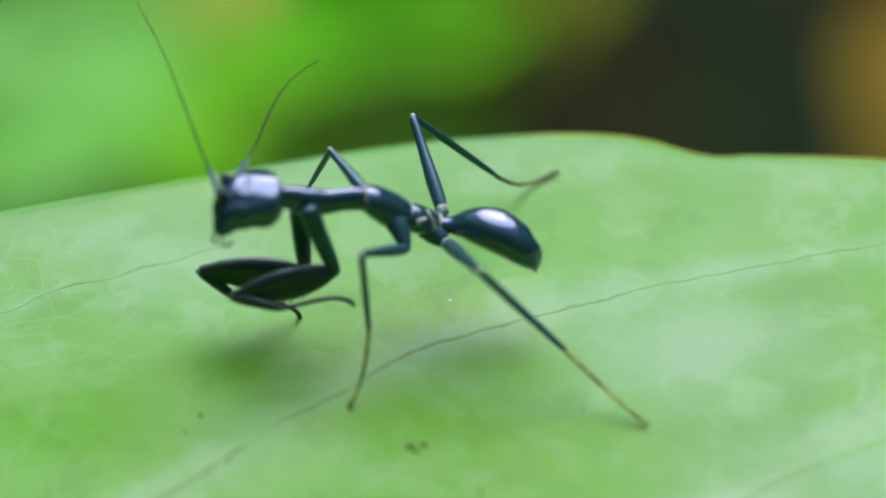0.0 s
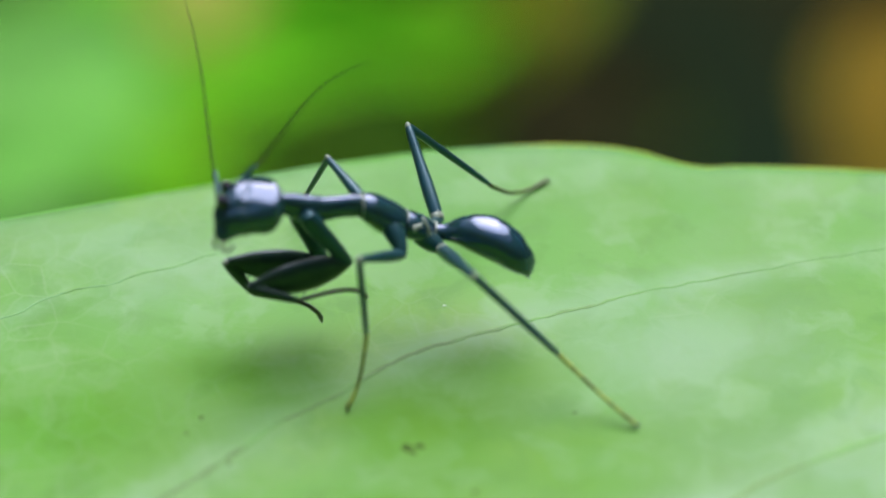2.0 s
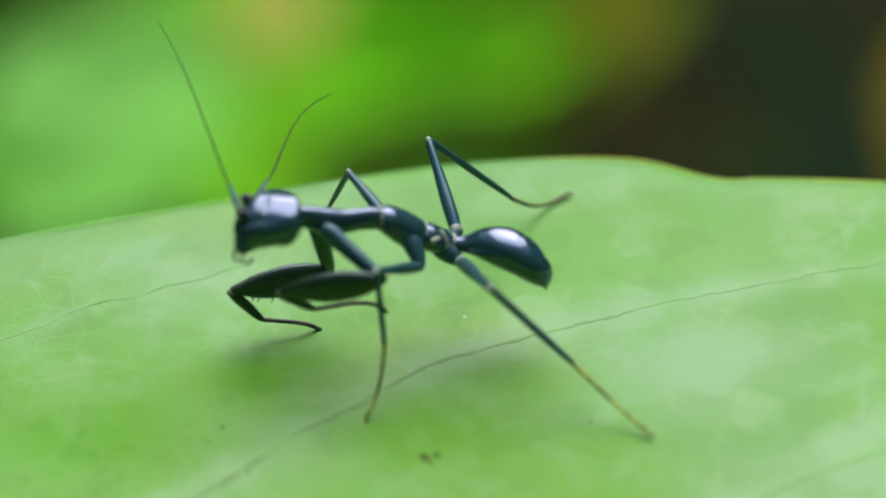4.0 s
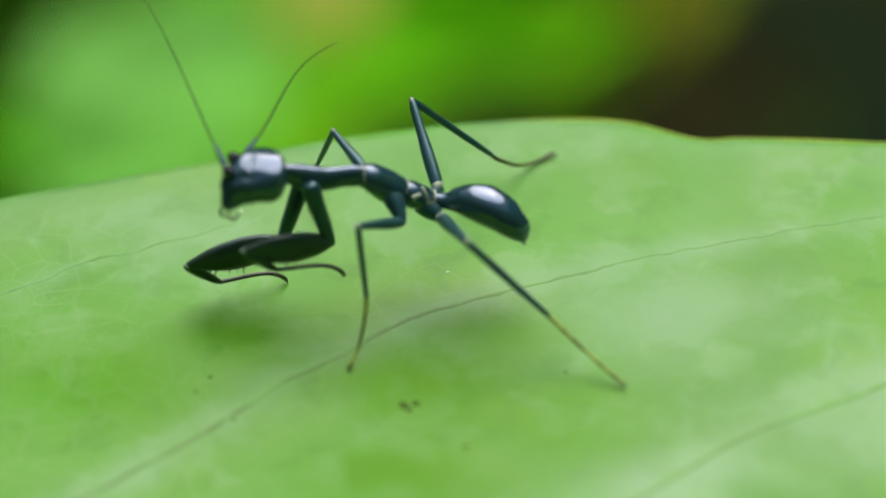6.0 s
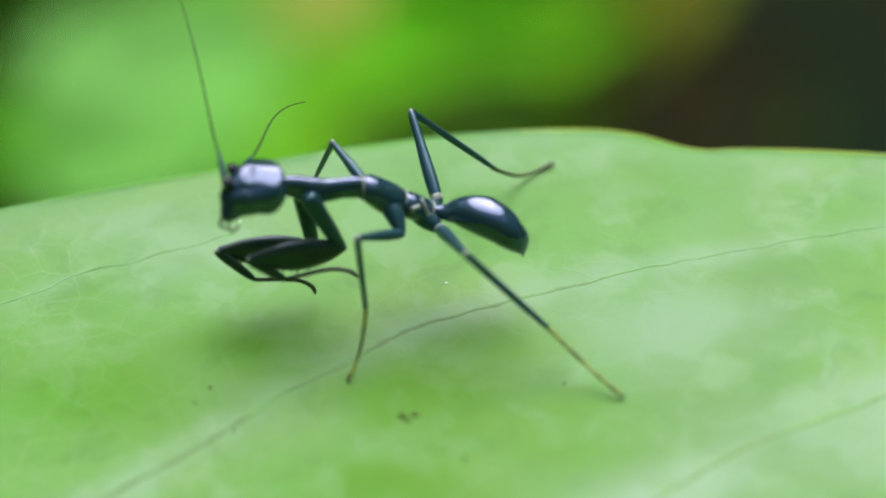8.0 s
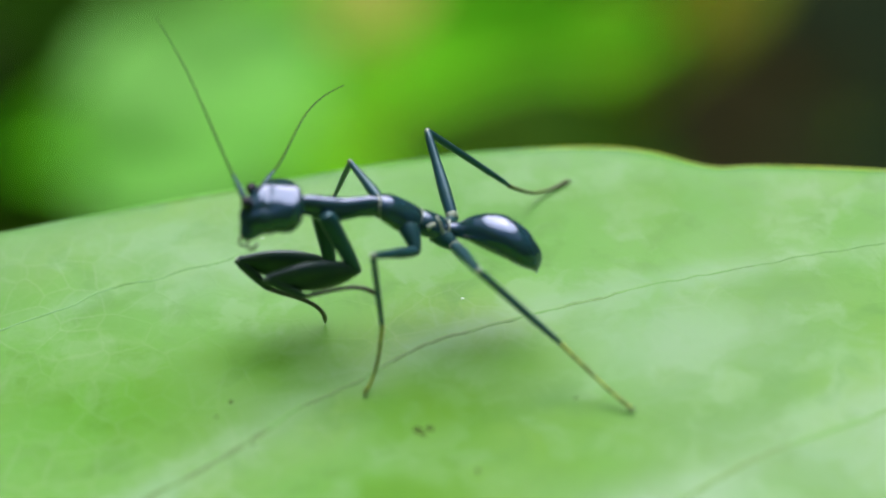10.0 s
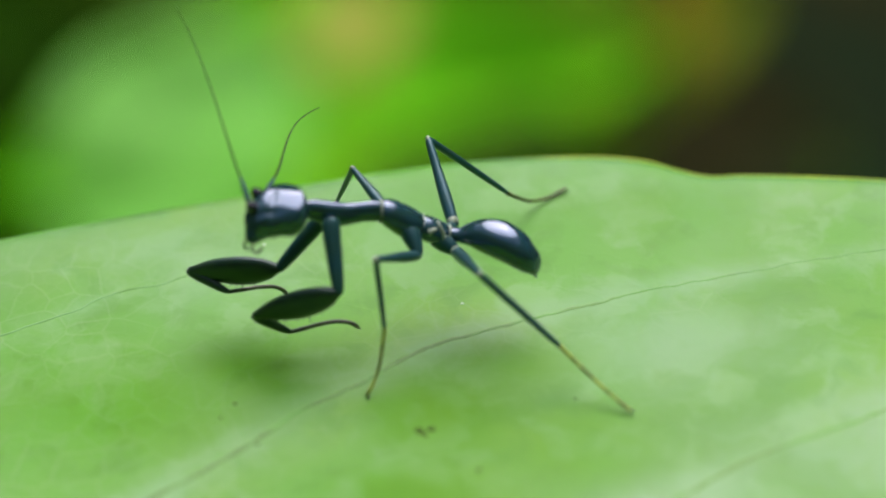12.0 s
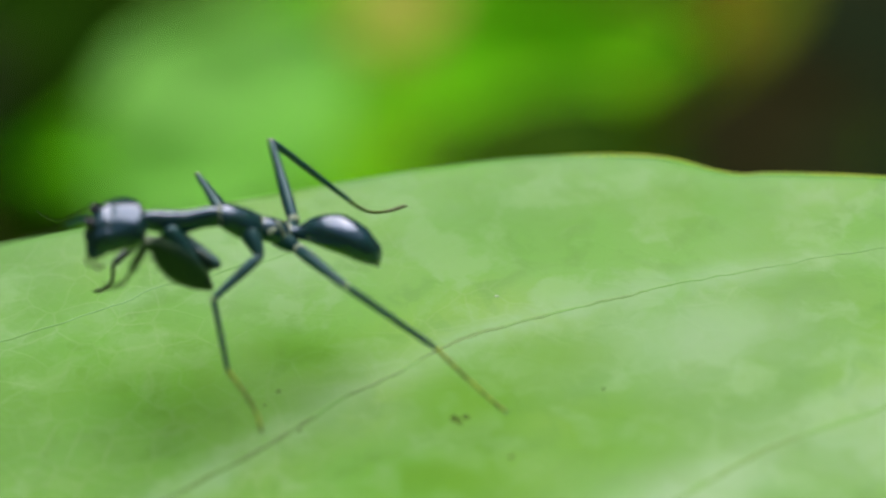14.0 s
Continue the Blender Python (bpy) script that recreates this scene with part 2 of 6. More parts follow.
def loft(bm, stations, sides=14, steps=4, side=(0, 1, 0), upright=None):
    """A closed skin round stations of x, y, z, half-width along side, half-width across it; upright: one normal for all rings."""
    line = smooth_line(stations, steps)
    centre, wide = line[:, :3], np.maximum(line[:, 3:5], 0.004)
    rings = []
    for i in range(len(line)):
        ahead = centre[min(i + 1, len(line) - 1)] - centre[max(i - 1, 0)]
        ahead = ahead / np.linalg.norm(ahead) if upright is None else np.array(upright, float)
        u = np.array(side, float)
        u -= ahead * (u @ ahead)
        u /= np.linalg.norm(u)
        v = np.cross(ahead, u)
        rings.append([bm.verts.new((centre[i] + math.cos(a) * wide[i, 0] * u + math.sin(a) * wide[i, 1] * v) * MM)
                      for a in (2 * math.pi * k / sides for k in range(sides))])
    for r, s in zip(rings, rings[1:]):
        for k in range(sides):
            bm.faces.new((r[k], r[(k + 1) % sides], s[(k + 1) % sides], s[k]))
    bm.faces.new(rings[0][::-1])
    bm.faces.new(rings[-1])
    return bm


def ball(bm, centre, radii, turn=None, detail=12):
    m = Matrix.LocRotScale(Vector(centre) * MM, turn, Vector(radii) * MM)
    bmesh.ops.create_uvsphere(bm, u_segments=detail + 4, v_segments=detail, radius=1, matrix=m)
    return bm


def cone(bm, foot, tip, radius):
    foot, tip = Vector(foot), Vector(tip)
    turn = (tip - foot).to_track_quat("Z", "Y")
    m = Matrix.LocRotScale((foot + tip) / 2 * MM, turn, None)
    bmesh.ops.create_cone(bm, segments=6, radius1=radius * MM, radius2=0.15 * radius * MM, depth=(tip - foot).length * MM, matrix=m)
    return bm


# ---- the ground far below ----
def ground():
    bm = bmesh.new()
    bmesh.ops.create_grid(bm, x_segments=60, y_segments=60, size=60)
    for v in bm.verts:
        r = v.co.xy.length
        v.co.xy *= 0.02 + 0.98 * (r / 85)
        v.co.z = -1.40 + 0.03 * noise.noise(v.co * 4)
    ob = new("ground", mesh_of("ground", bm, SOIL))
    return tagged(ob, "dark forest soil below the leaves, its deep shade in the colour", "ground", kind="structure")


def shrub_screen():
    """An unseen wall of dark shrubs, added to keep low sky out of reflections, uneven and higher on the camera's side.
    """
    bm = bmesh.new()
    rings, columns = 14, 120
    grid = []
    for k in range(columns):
        a = 2 * math.pi * k / columns
        top = 6.6 - 1.7 * math.sin(a) + 1.6 * noise.noise((3 * math.cos(a), 3 * math.sin(a), 4))
        column = []
        for j in range(rings + 1):
            z = -1.44 + (top + 1.44) * j / rings
            r = 7.6 + 0.9 * noise.noise((6 * math.cos(a), 6 * math.sin(a), 1.3 * z)) + 0.8 * (j / rings) ** 2
            column.append(bm.verts.new((r * math.cos(a), r * math.sin(a), z + 0.4 * noise.noise((20 * math.cos(a), 20 * math.sin(a), z)))))
        grid.append(column)
    for a, b in zip(grid, grid[1:] + grid[:1]):
        for j in range(rings):
            bm.faces.new((a[j], b[j], b[j + 1], a[j + 1]))
    ob = new("backdrop", mesh_of("backdrop", bm, SHRUB))
    return tagged(ob, "unseen dark green shrubs added all round to block low sky light", "shrubs", kind="structure")


ground()
shrub_screen()

# ---- the leaf that carries the mantis ----
FAR_EDGE = [(-48, -18), (-40, -9), (-32, -2.6), (-24, 1.2), (-17, 3.35), (-12.5, 4.75), (-8.5, 5.86), (-4, 7.12), (0, 8.03), (3, 8.3), (5.6, 8.25),
            (7.3, 7.9), (8.8, 7.15), (9.9, 6.75), (11.5, 6.8), (16.5, 6.45), (24, 5.4), (34, 2.4), (46, -4), (58, -13)]


EDGE_LINE = smooth_line(FAR_EDGE, 8)


def far_edge(x):
    return float(np.interp(x, EDGE_LINE[:, 0], EDGE_LINE[:, 1]))


def leaf_height(x, y):
    """Nearly flat under the mantis, with slight waves, and drooping towards the rims out of sight."""
    z = 0.06 * math.sin(0.33 * x + 0.5) * math.sin(0.41 * y + 1.0) - 0.06
    return z - 0.006 * max(0, abs(x) - 18) ** 2 * 0.6 - 0.008 * max(0, -y - 15) ** 2


VEINS = [
    [(-20, -19), (-14, -15), (-8.75, -10.64), (-6.96, -9.02), (-5.3, -7.35), (-3.22, -5.75), (-1.44, -4.11), (0.4, -3.12), (2.27, -2.34),
     (4.17, -1.66), (6.09, -0.92), (8.03, -0.25), (9.99, 0.3), (12.96, 1.17), (17, 2.0), (24, 2.4)],
    [(2, -17), (6, -13.5), (9.57, -10.49), (10.87, -9.62), (12.36, -8.86), (14.01, -8.08), (18, -6.2), (25, -4)],
    [(-20, -4.5), (-14.65, -1.69), (-13.62, -0.95), (-12.38, -0.2), (-11.08, 0.1), (-10.36, 0.65), (-9.24, 1.02), (-7.57, 1.96)]]


# sky sheen painted pale, fresh green with the mantis's shade painted in: centre, half-widths, strength
PATCHES = [("sky_sheen", -9, 1.5, 5, 2.6, 0.8), ("sky_sheen", 8, -3.5, 6, 3, 0.8), ("sky_sheen", 14, -9.5, 6, 2.5, 0.9), ("sky_sheen", -5, -8, 2.2, 1.6, 0.6),
           ("fresh_shade", -11.5, -7, 4.5, 2.6, 0.9), ("fresh_shade", -7, -4.6, 2.6, 1.6, 1.0), ("fresh_shade", -0.8, -7.6, 2.8, 2.0, 0.9), ("fresh_shade", 2.5, -4.6, 2.6, 1.2, 0.7),
           ("fresh_shade", 9, 4.5, 6, 1.8, 0.5), ("fresh_shade", -1.5, -11.5, 4, 1.8, 0.8), ("fresh_shade", 5, -9.5, 3.5, 1.6, 0.6)]


def sheen_and_shade(me):
    """Pale vein and rim bands, with sky sheen and shade painted in, kept as values at each point of the leaf."""
    at = np.empty(len(me.vertices) * 3)
    me.vertices.foreach_get("co", at)
    at = at.reshape(-1, 3)[:, :2] / MM
    pale_sheen = np.zeros(len(at))
    for (wide, most), points in zip(((0.9, 0.75), (1.9, 0.95), (0.7, 0.5)), VEINS):
        line = smooth_line(points, 6)
        near = np.min(np.hypot(at[:, None, 0] - line[None, :, 0], at[:, None, 1] - line[None, :, 1]), axis=1)
        pale_sheen = np.maximum(pale_sheen, most * np.exp(-(near / wide) ** 2))
    depth = np.array([far_edge(x) - y for x, y in at])
    pale_sheen = np.maximum(pale_sheen, 0.5 * np.exp(-(depth / 4.5) ** 2))
    fresh_shade = np.zeros(len(at))
    for kind, x, y, wide, deep, most in PATCHES:
        lobe = most * np.exp(-((at[:, 0] - x) / wide) ** 2 - ((at[:, 1] - y) / deep) ** 2)
        if kind == "sky_sheen":
            pale_sheen = np.maximum(pale_sheen, lobe)
        else:
            fresh_shade = np.maximum(fresh_shade, lobe)
    for name, value in (("pale_sheen", pale_sheen), ("fresh_shade", fresh_shade)):
        me.attributes.new(name, "FLOAT", "POINT").data.foreach_set("value", value.astype(np.float32))


def perch_leaf():
    xs = sorted(set([round(-48 + 1.5 * k, 3) for k in range(20)] + [round(-18 + 0.3 * k, 3) for k in range(121)] + [round(18 + 1.6 * k, 3) for k in range(26)]))
    rows = 70
    bm = bmesh.new()
    grid = []
    for x in xs:
        top = far_edge(x)
        span = max(0.02, 1 - ((x - 5) / 53.5) ** 2)
        low = -18 - 27 * math.sqrt(span)
        column = []
        for j in range(rows + 1):
            y = top + (low - top) * (j / rows) ** 1.25
            z = leaf_height(x, y)
            depth = top - y
            z -= 0.10 * math.exp(-depth / 0.35)
            column.append((bm.verts.new((x * MM, y * MM, z * MM)), bm.verts.new((x * MM, (y - (0.05 if j == 0 else 0)) * MM, (z - 0.28) * MM))))
        grid.append(column)
    for a, b in zip(grid, grid[1:]):
        for j in range(rows):
            bm.faces.new((a[j][0], a[j + 1][0], b[j + 1][0], b[j][0]))
            bm.faces.new((a[j][1], b[j][1], b[j + 1][1], a[j + 1][1]))
        bm.faces.new((a[0][0], b[0][0], b[0][1], a[0][1]))
        bm.faces.new((a[rows][1], b[rows][1], b[rows][0], a[rows][0]))
    for c in (grid[0], grid[-1]):
        for j in range(rows):
            bm.faces.new((c[j][0], c[j][1], c[j + 1][1], c[j + 1][0]))
    ob = new("perch_leaf", mesh_of("perch_leaf", bm, LEAF))
    sheen_and_shade(ob.data)
    tagged(ob, "broad waxy pale green leaf with fine veins", "leaf", kind="structure")

    for seed, (half, points) in enumerate(zip((0.085, 0.10, 0.05), VEINS)):
        line = smooth_line(points, 10)
        way = []
        for i, (x, y) in enumerate(line):
            kink = 0.10 * noise.noise((x * 1.3, y * 1.3, seed)) + 0.05 * noise.noise((x * 4, y * 4, seed + 9))
            swell = 1 + 0.5 * noise.noise((x * 2.1, y * 2.1, seed + 5))
            fade = float(np.interp(x, (-6, 2, 14), (1.25, 0.9, 0.25))) if seed == 0 else 1
            way.append((x, y + kink, leaf_height(x, y + kink) + 0.002, half * swell * fade, 0.012))
        bm = bmesh.new()
        loft(bm, way, 8, 2, (0, 1, 0.001))
        part("vein", bm, (MAIN_VEIN, VEIN, PALE_VEIN)[seed], ob)
    bm = bmesh.new()
    loft(bm, [(x, far_edge(x) + 0.02, leaf_height(x, far_edge(x)) - 0.15, 0.07 * min(1, (x - 0.4) / 4), 0.10 * min(1, (x - 0.4) / 4)) for x in np.arange(0.5, 40, 0.8)], 8, 2, (0, 1, 0.001))
    part("margin", bm, MARGIN, ob, "thin yellowish leaf margin")
    for x, y, r, mat in ((-0.95, -8.3, 0.16, SCAB), (-0.55, -8.2, 0.12, SCAB), (-0.75, -8.5, 0.09, SCAB), (-7.62, -6.85, 0.07, SCAB), (1.19, -10.35, 0.08, SCAB),
                         (-8.05, -7.6, 0.05, SCAB), (4.5, -6.6, 0.05, SCAB), (-6.6, -9.0, 0.06, SCAB), (-7.5, 2.6, 0.05, PALE), (0.3, -1.2, 0.05, PALE)):
        bm = bmesh.new()
        ball(bm, (x, y, leaf_height(x, y)), (r * 1.4, r, 0.03), Euler((0, 0, x)), 8)
        spot = part("speck", bm, mat, ob, "", (x, y, leaf_height(x, y)))
    bm = bmesh.new()
    loft(bm, [(57, -13.5, -7.0, 0.9, 0.7), (61, -14.2, -9, 1.0, 0.9), (68, -13, -20, 1.1, 1.1), (76, -8, -120, 1.4, 1.4), (80, 0, -640, 2.2, 2.2), (84, 10, -1450, 3, 3)], 10, 6, (0, 1, 0))
    part("stalk", bm, STALK, ob)
    return spot


FOCUS = perch_leaf()


# ---- leaves behind, far out of focus ----
def blade(name, label, centre, length, width, mat, along, facing, curl=0.12, seed=0, shape=(2.2, 0.7), category="leaf"):
    """A pointed leaf blade with a midrib; along: its length's direction, facing: its upper side."""
    bm = bmesh.new()
    cols, rows = 28, 12
    grid = []
    for i in range(cols + 1):
        u = -1 + 2 * i / cols
        half = width / 2 * (1 - abs(u) ** shape[0]) ** shape[1] * (1 + 0.06 * math.sin(5 * u + seed)) + 0.4
        column = []
        for j in range(rows + 1):
            v = -1 + 2 * j / rows
            z = -curl * length * u * u * 0.5 + 0.10 * width * abs(v) + 0.02 * width * math.sin(7 * u + 3 * v + seed)
            column.append((bm.verts.new((u * length / 2 * MM, v * half * MM, z * MM)), bm.verts.new((u * length / 2 * MM, v * half * MM, (z - 0.5) * MM))))
        grid.append(column)
    for a, b in zip(grid, grid[1:]):
        for j in range(rows):
            bm.faces.new((a[j][0], b[j][0], b[j + 1][0], a[j + 1][0]))
            bm.faces.new((a[j][1], a[j + 1][1], b[j + 1][1], b[j][1]))
        bm.faces.new((a[0][0], a[0][1], b[0][1], b[0][0]))
        bm.faces.new((a[rows][0], b[rows][0], b[rows][1], a[rows][1]))
    for c in (grid[0], grid[-1]):
        for j in range(rows):
            bm.faces.new((c[j][0], c[j + 1][0], c[j + 1][1], c[j][1]))
    z = Vector(facing).normalized()
    x = (Vector(along) - z * Vector(along).dot(z)).normalized()
    turn = Matrix((x, z.cross(x), z)).transposed().to_4x4()
    ob = tagged(new(name, mesh_of(name, bm, mat)), label, category, "leaves behind the perch")
    ob.matrix_basis = Matrix.Translation(Vector(centre) * MM) @ turn
    bm = bmesh.new()
    loft(bm, [(u * length / 2, 0, -curl * length * u * u * 0.5 + 0.2, 0.012 * width + 0.2, 0.01 * width + 0.2) for u in np.linspace(-1, 1, 9)], 8, 2)
    part("midrib", bm, mat, ob)
    back = ob.matrix_basis.inverted()
    foot = ob.matrix_basis @ Vector((-0.495 * length * MM, 0, -curl * length * 0.5 * MM))
    way = [foot / MM, foot / MM + Vector((0, 90, -50)), foot / MM + Vector((8, 160, -240)), Vector((foot.x / MM + 12, foot.y / MM + 200, -1450))]
    bm = bmesh.new()
    loft(bm, [(*(back @ (q * MM) / MM), 0.5 + 0.35 * k, 0.5 + 0.35 * k) for k, q in enumerate(way)], 8, 6, (0.3, 1, 0.2))
    part("stalk", bm, STALK, ob)
    return ob


TOWARDS, HANGING = (0.04, -0.45, 0.88), (0.0, -0.75, 0.55)
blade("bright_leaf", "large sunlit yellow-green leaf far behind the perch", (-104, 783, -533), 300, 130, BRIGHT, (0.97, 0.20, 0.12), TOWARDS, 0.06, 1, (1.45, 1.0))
blade("pale_leaf", "pale green glossy leaf hanging behind the perch", (-138, 644, -447), 108, 84, PALE_LEAF, (0.6, 0.5, 0.62), TOWARDS, 0.08, 2)
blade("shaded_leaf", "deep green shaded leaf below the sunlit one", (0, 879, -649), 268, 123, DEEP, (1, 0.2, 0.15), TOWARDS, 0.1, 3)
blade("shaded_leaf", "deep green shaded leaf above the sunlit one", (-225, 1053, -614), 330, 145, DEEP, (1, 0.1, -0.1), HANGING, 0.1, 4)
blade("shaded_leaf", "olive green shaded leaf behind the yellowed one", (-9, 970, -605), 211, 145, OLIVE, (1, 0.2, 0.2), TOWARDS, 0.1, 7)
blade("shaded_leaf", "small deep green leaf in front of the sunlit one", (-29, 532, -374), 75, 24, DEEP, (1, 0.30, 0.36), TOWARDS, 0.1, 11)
blade("dry_leaf", "yellowed dry leaf far behind the perch", (-82, 712, -442), 48, 42, DRY, (0.2, 0.6, 0.7), TOWARDS, 0.08, 5)
blade("withered_leaf", "withered brown leaf far behind the perch", (213, 816, -579), 132, 88, BROWN, (0.1, 0.6, 0.8), TOWARDS, 0.08, 6)
blade("withered_leaf", "dim withered leaf in the dark undergrowth", (48, 967, -588), 88, 57, BROWN, (0.6, 0.6, 0.5), (0.6, -0.2, 0.3), 0.08, 8)
blade("shaded_brown_leaf", "withered brown leaf with the undergrowth's shade in its colour", (72, 866, -623), 101, 88, SHADED_BROWN, (0.5, 0.6, 0.6), TOWARDS, 0.08, 9)
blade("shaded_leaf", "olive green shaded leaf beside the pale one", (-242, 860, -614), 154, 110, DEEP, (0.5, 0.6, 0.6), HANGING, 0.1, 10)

# ---- the mantis ----
mantis = tagged(new("mantis"), "glossy black ant-like mantis nymph standing on a green leaf", "mantis")
mantis.empty_display_size = 0.001
RIG = {}


def limb(key, name, stations, mat, sides=12, spines=(), label="", joint=None):
    """A limb segment along its own x axis from its upper joint; spines: places of thorns along its lower edge."""
    bm = bmesh.new()
    loft(bm, stations, sides, 4)
    for x, z, size in spines:
        cone(bm, (x, 0.03 * (-1) ** int(x * 10), z), (x + 0.3 * size, 0.08 * (-1) ** int(x * 10), z + size), 0.038)
    ob = RIG[key] = part(name, bm, mat, mantis, label)
    if joint:
        bm = bmesh.new()
        ball(bm, joint[:3], [0.92 * r for r in joint[3:6]])
        part("knee_joint", bm, IVORY, ob, "pale ivory knee joint")
    return ob


FACET = Vector((0.10, -0.19, 0.975))


def facet(bm, stations, start, share):
    """Flattens the back of a body ring into a plate that follows its axis."""
    line = np.array(stations)
    line = line[np.argsort(line[:, 0])]
    for v in bm.verts:
        p = v.co / MM
        y, z, wide, high = (np.interp(p.x, line[:, 0], line[:, k]) for k in (1, 2, 3, 4))
        rise = (p - Vector((p.x, y, z))).dot(FACET) - start * (wide + high) / 2
        if rise > 0:
            v.co -= FACET * rise * share * MM


def body():
    bm = bmesh.new()
    ring = [(-4.3, -0.95, 5.5, 0.28, 0.28), (-4.0, -0.9, 5.44, 0.36, 0.36), (-3.6, -0.8, 5.3, 0.46, 0.42), (-3.1, -0.7, 5.06, 0.50, 0.50), (-2.6, -0.58, 4.98, 0.44, 0.42),
              (-2.1, -0.47, 4.98, 0.40, 0.38), (-1.7, -0.37, 4.94, 0.42, 0.40), (-1.42, -0.3, 4.86, 0.40, 0.38)]
    ring = [(x, y, z, 0.68 * wide, 1.10 * high) for x, y, z, wide, high in ring]
    loft(bm, ring, 32, 6)
    facet(bm, ring, 0.92, 0.15)
    RIG["prothorax"] = part("prothorax", bm, CHITIN, mantis, "", (-3.0, -0.8, 5.2))
    bm = bmesh.new()
    ring = [(-1.5, -0.32, 4.88, 0.34, 0.34), (-1.22, -0.26, 4.82, 0.50, 0.47), (-0.9, -0.18, 4.55, 0.54, 0.54), (-0.5, -0.1, 4.20, 0.56, 0.58), (-0.15, -0.01, 3.97, 0.48, 0.48)]
    loft(bm, ring, 32, 6)
    facet(bm, ring, 0.92, 0.15)
    part("mesothorax", bm, CHITIN, mantis)
    bm = bmesh.new()
    loft(bm, [(-0.2, -0.02, 4.02, 0.38, 0.38), (0.05, 0.03, 3.88, 0.48, 0.46), (0.4, 0.11, 3.66, 0.50, 0.46), (0.75, 0.19, 3.47, 0.42, 0.38), (0.98, 0.2, 3.42, 0.28, 0.26)], 20, 4)
    part("metathorax", bm, CHITIN, mantis)
    for x, y, z, r, tilt in ((-1.45, -0.31, 4.88, 0.41, -12), (-0.16, -0.01, 4.01, 0.45, -35), (0.86, 0.19, 3.46, 0.36, -25)):
        bm = bmesh.new()
        bmesh.ops.create_cone(bm, segments=24, radius1=r * MM, radius2=r * 1.04 * MM, depth=0.07 * MM, matrix=mm(x, y, z, 0, 90 - tilt, 12.8))
        part("joint_band", bm, IVORY, mantis, "pale ivory band between body rings")
    for line in ([(0.26, 20), (0.40, 34), (0.52, 42)], [(0.52, 84), (0.64, 56), (0.72, 26), (0.8, 2)]):
        bm = bmesh.new()
        stations = []
        for x, angle in line:
            y, z, r = np.interp(x, (0.05, 0.4, 0.75, 0.98), (0.03, 0.11, 0.19, 0.2)), np.interp(x, (0.05, 0.4, 0.75, 0.98), (3.88, 3.66, 3.47, 3.42)), np.interp(x, (0.05, 0.4, 0.75, 0.98), (0.48, 0.49, 0.42, 0.3))
            stations.append((x, y - r * math.cos(radians(angle)), z + r * math.sin(radians(angle)), 0.15, 0.07))
        loft(bm, stations, 8, 4, (0.3, 0.2, 1))
        part("pale_mark", bm, IVORY, mantis, "crossed ivory streak at the waist")
    bm = bmesh.new()
    ring = [(0.9, 0.2, 3.46, 0.20, 0.20), (1.35, 0.2, 3.38, 0.30, 0.29), (1.66, 0.13, 3.46, 0.43, 0.41), (2.02, 0.04, 3.48, 0.58, 0.56), (2.48, -0.07, 3.45, 0.71, 0.70), (3.03, -0.2, 3.33, 0.78, 0.80),
              (3.48, -0.31, 3.10, 0.76, 0.79), (3.85, -0.39, 2.88, 0.66, 0.71), (4.08, -0.45, 2.67, 0.50, 0.58), (4.2, -0.47, 2.63, 0.34, 0.43), (4.27, -0.49, 2.66, 0.2, 0.26), (4.31, -0.5, 2.69, 0.06, 0.08)]
    loft(bm, ring, 48, 7, upright=(1, 0, 0))
    for v in bm.verts:
        x = v.co.x / MM
        top = (v.co / MM - Vector((2.4, -0.05, 3.46))).dot(FACET) - 0.62
        if top > 0:
            v.co -= FACET * top * 0.45 * max(0, math.sin(math.pi * min(1, max(0, (x - 1.4) / 2.2)))) ** 0.5 * MM
        v.co += Vector((0, 0.002, 0.004)) * MM * math.sin(x * 15.0) * (1 if x > 3.0 else 0)
    abdomen = part("abdomen", bm, CHITIN, mantis)
    for k in range(8):
        u = k / 7
        x, z = 2.3 + 1.75 * u, 2.78 - 0.68 * u
        bm = bmesh.new()
        ball(bm, (x, -0.05 - 0.45 * u, z + 0.05), (0.13, 0.2, 0.09), Euler((0, 0.5, 0)), 6)
        part("belly_lobe", bm, CHITIN, abdomen)
    for s in (-1, 1):
        bm = bmesh.new()
        loft(bm, [(4.0, -0.45 + 0.10 * s, 2.3, 0.1, 0.1), (4.09, -0.48 + 0.10 * s, 2.12, 0.06, 0.06), (4.12, -0.5 + 0.10 * s, 2.0, 0.01, 0.01)], 6, 3)
        part("cercus", bm, LIMB, abdomen)
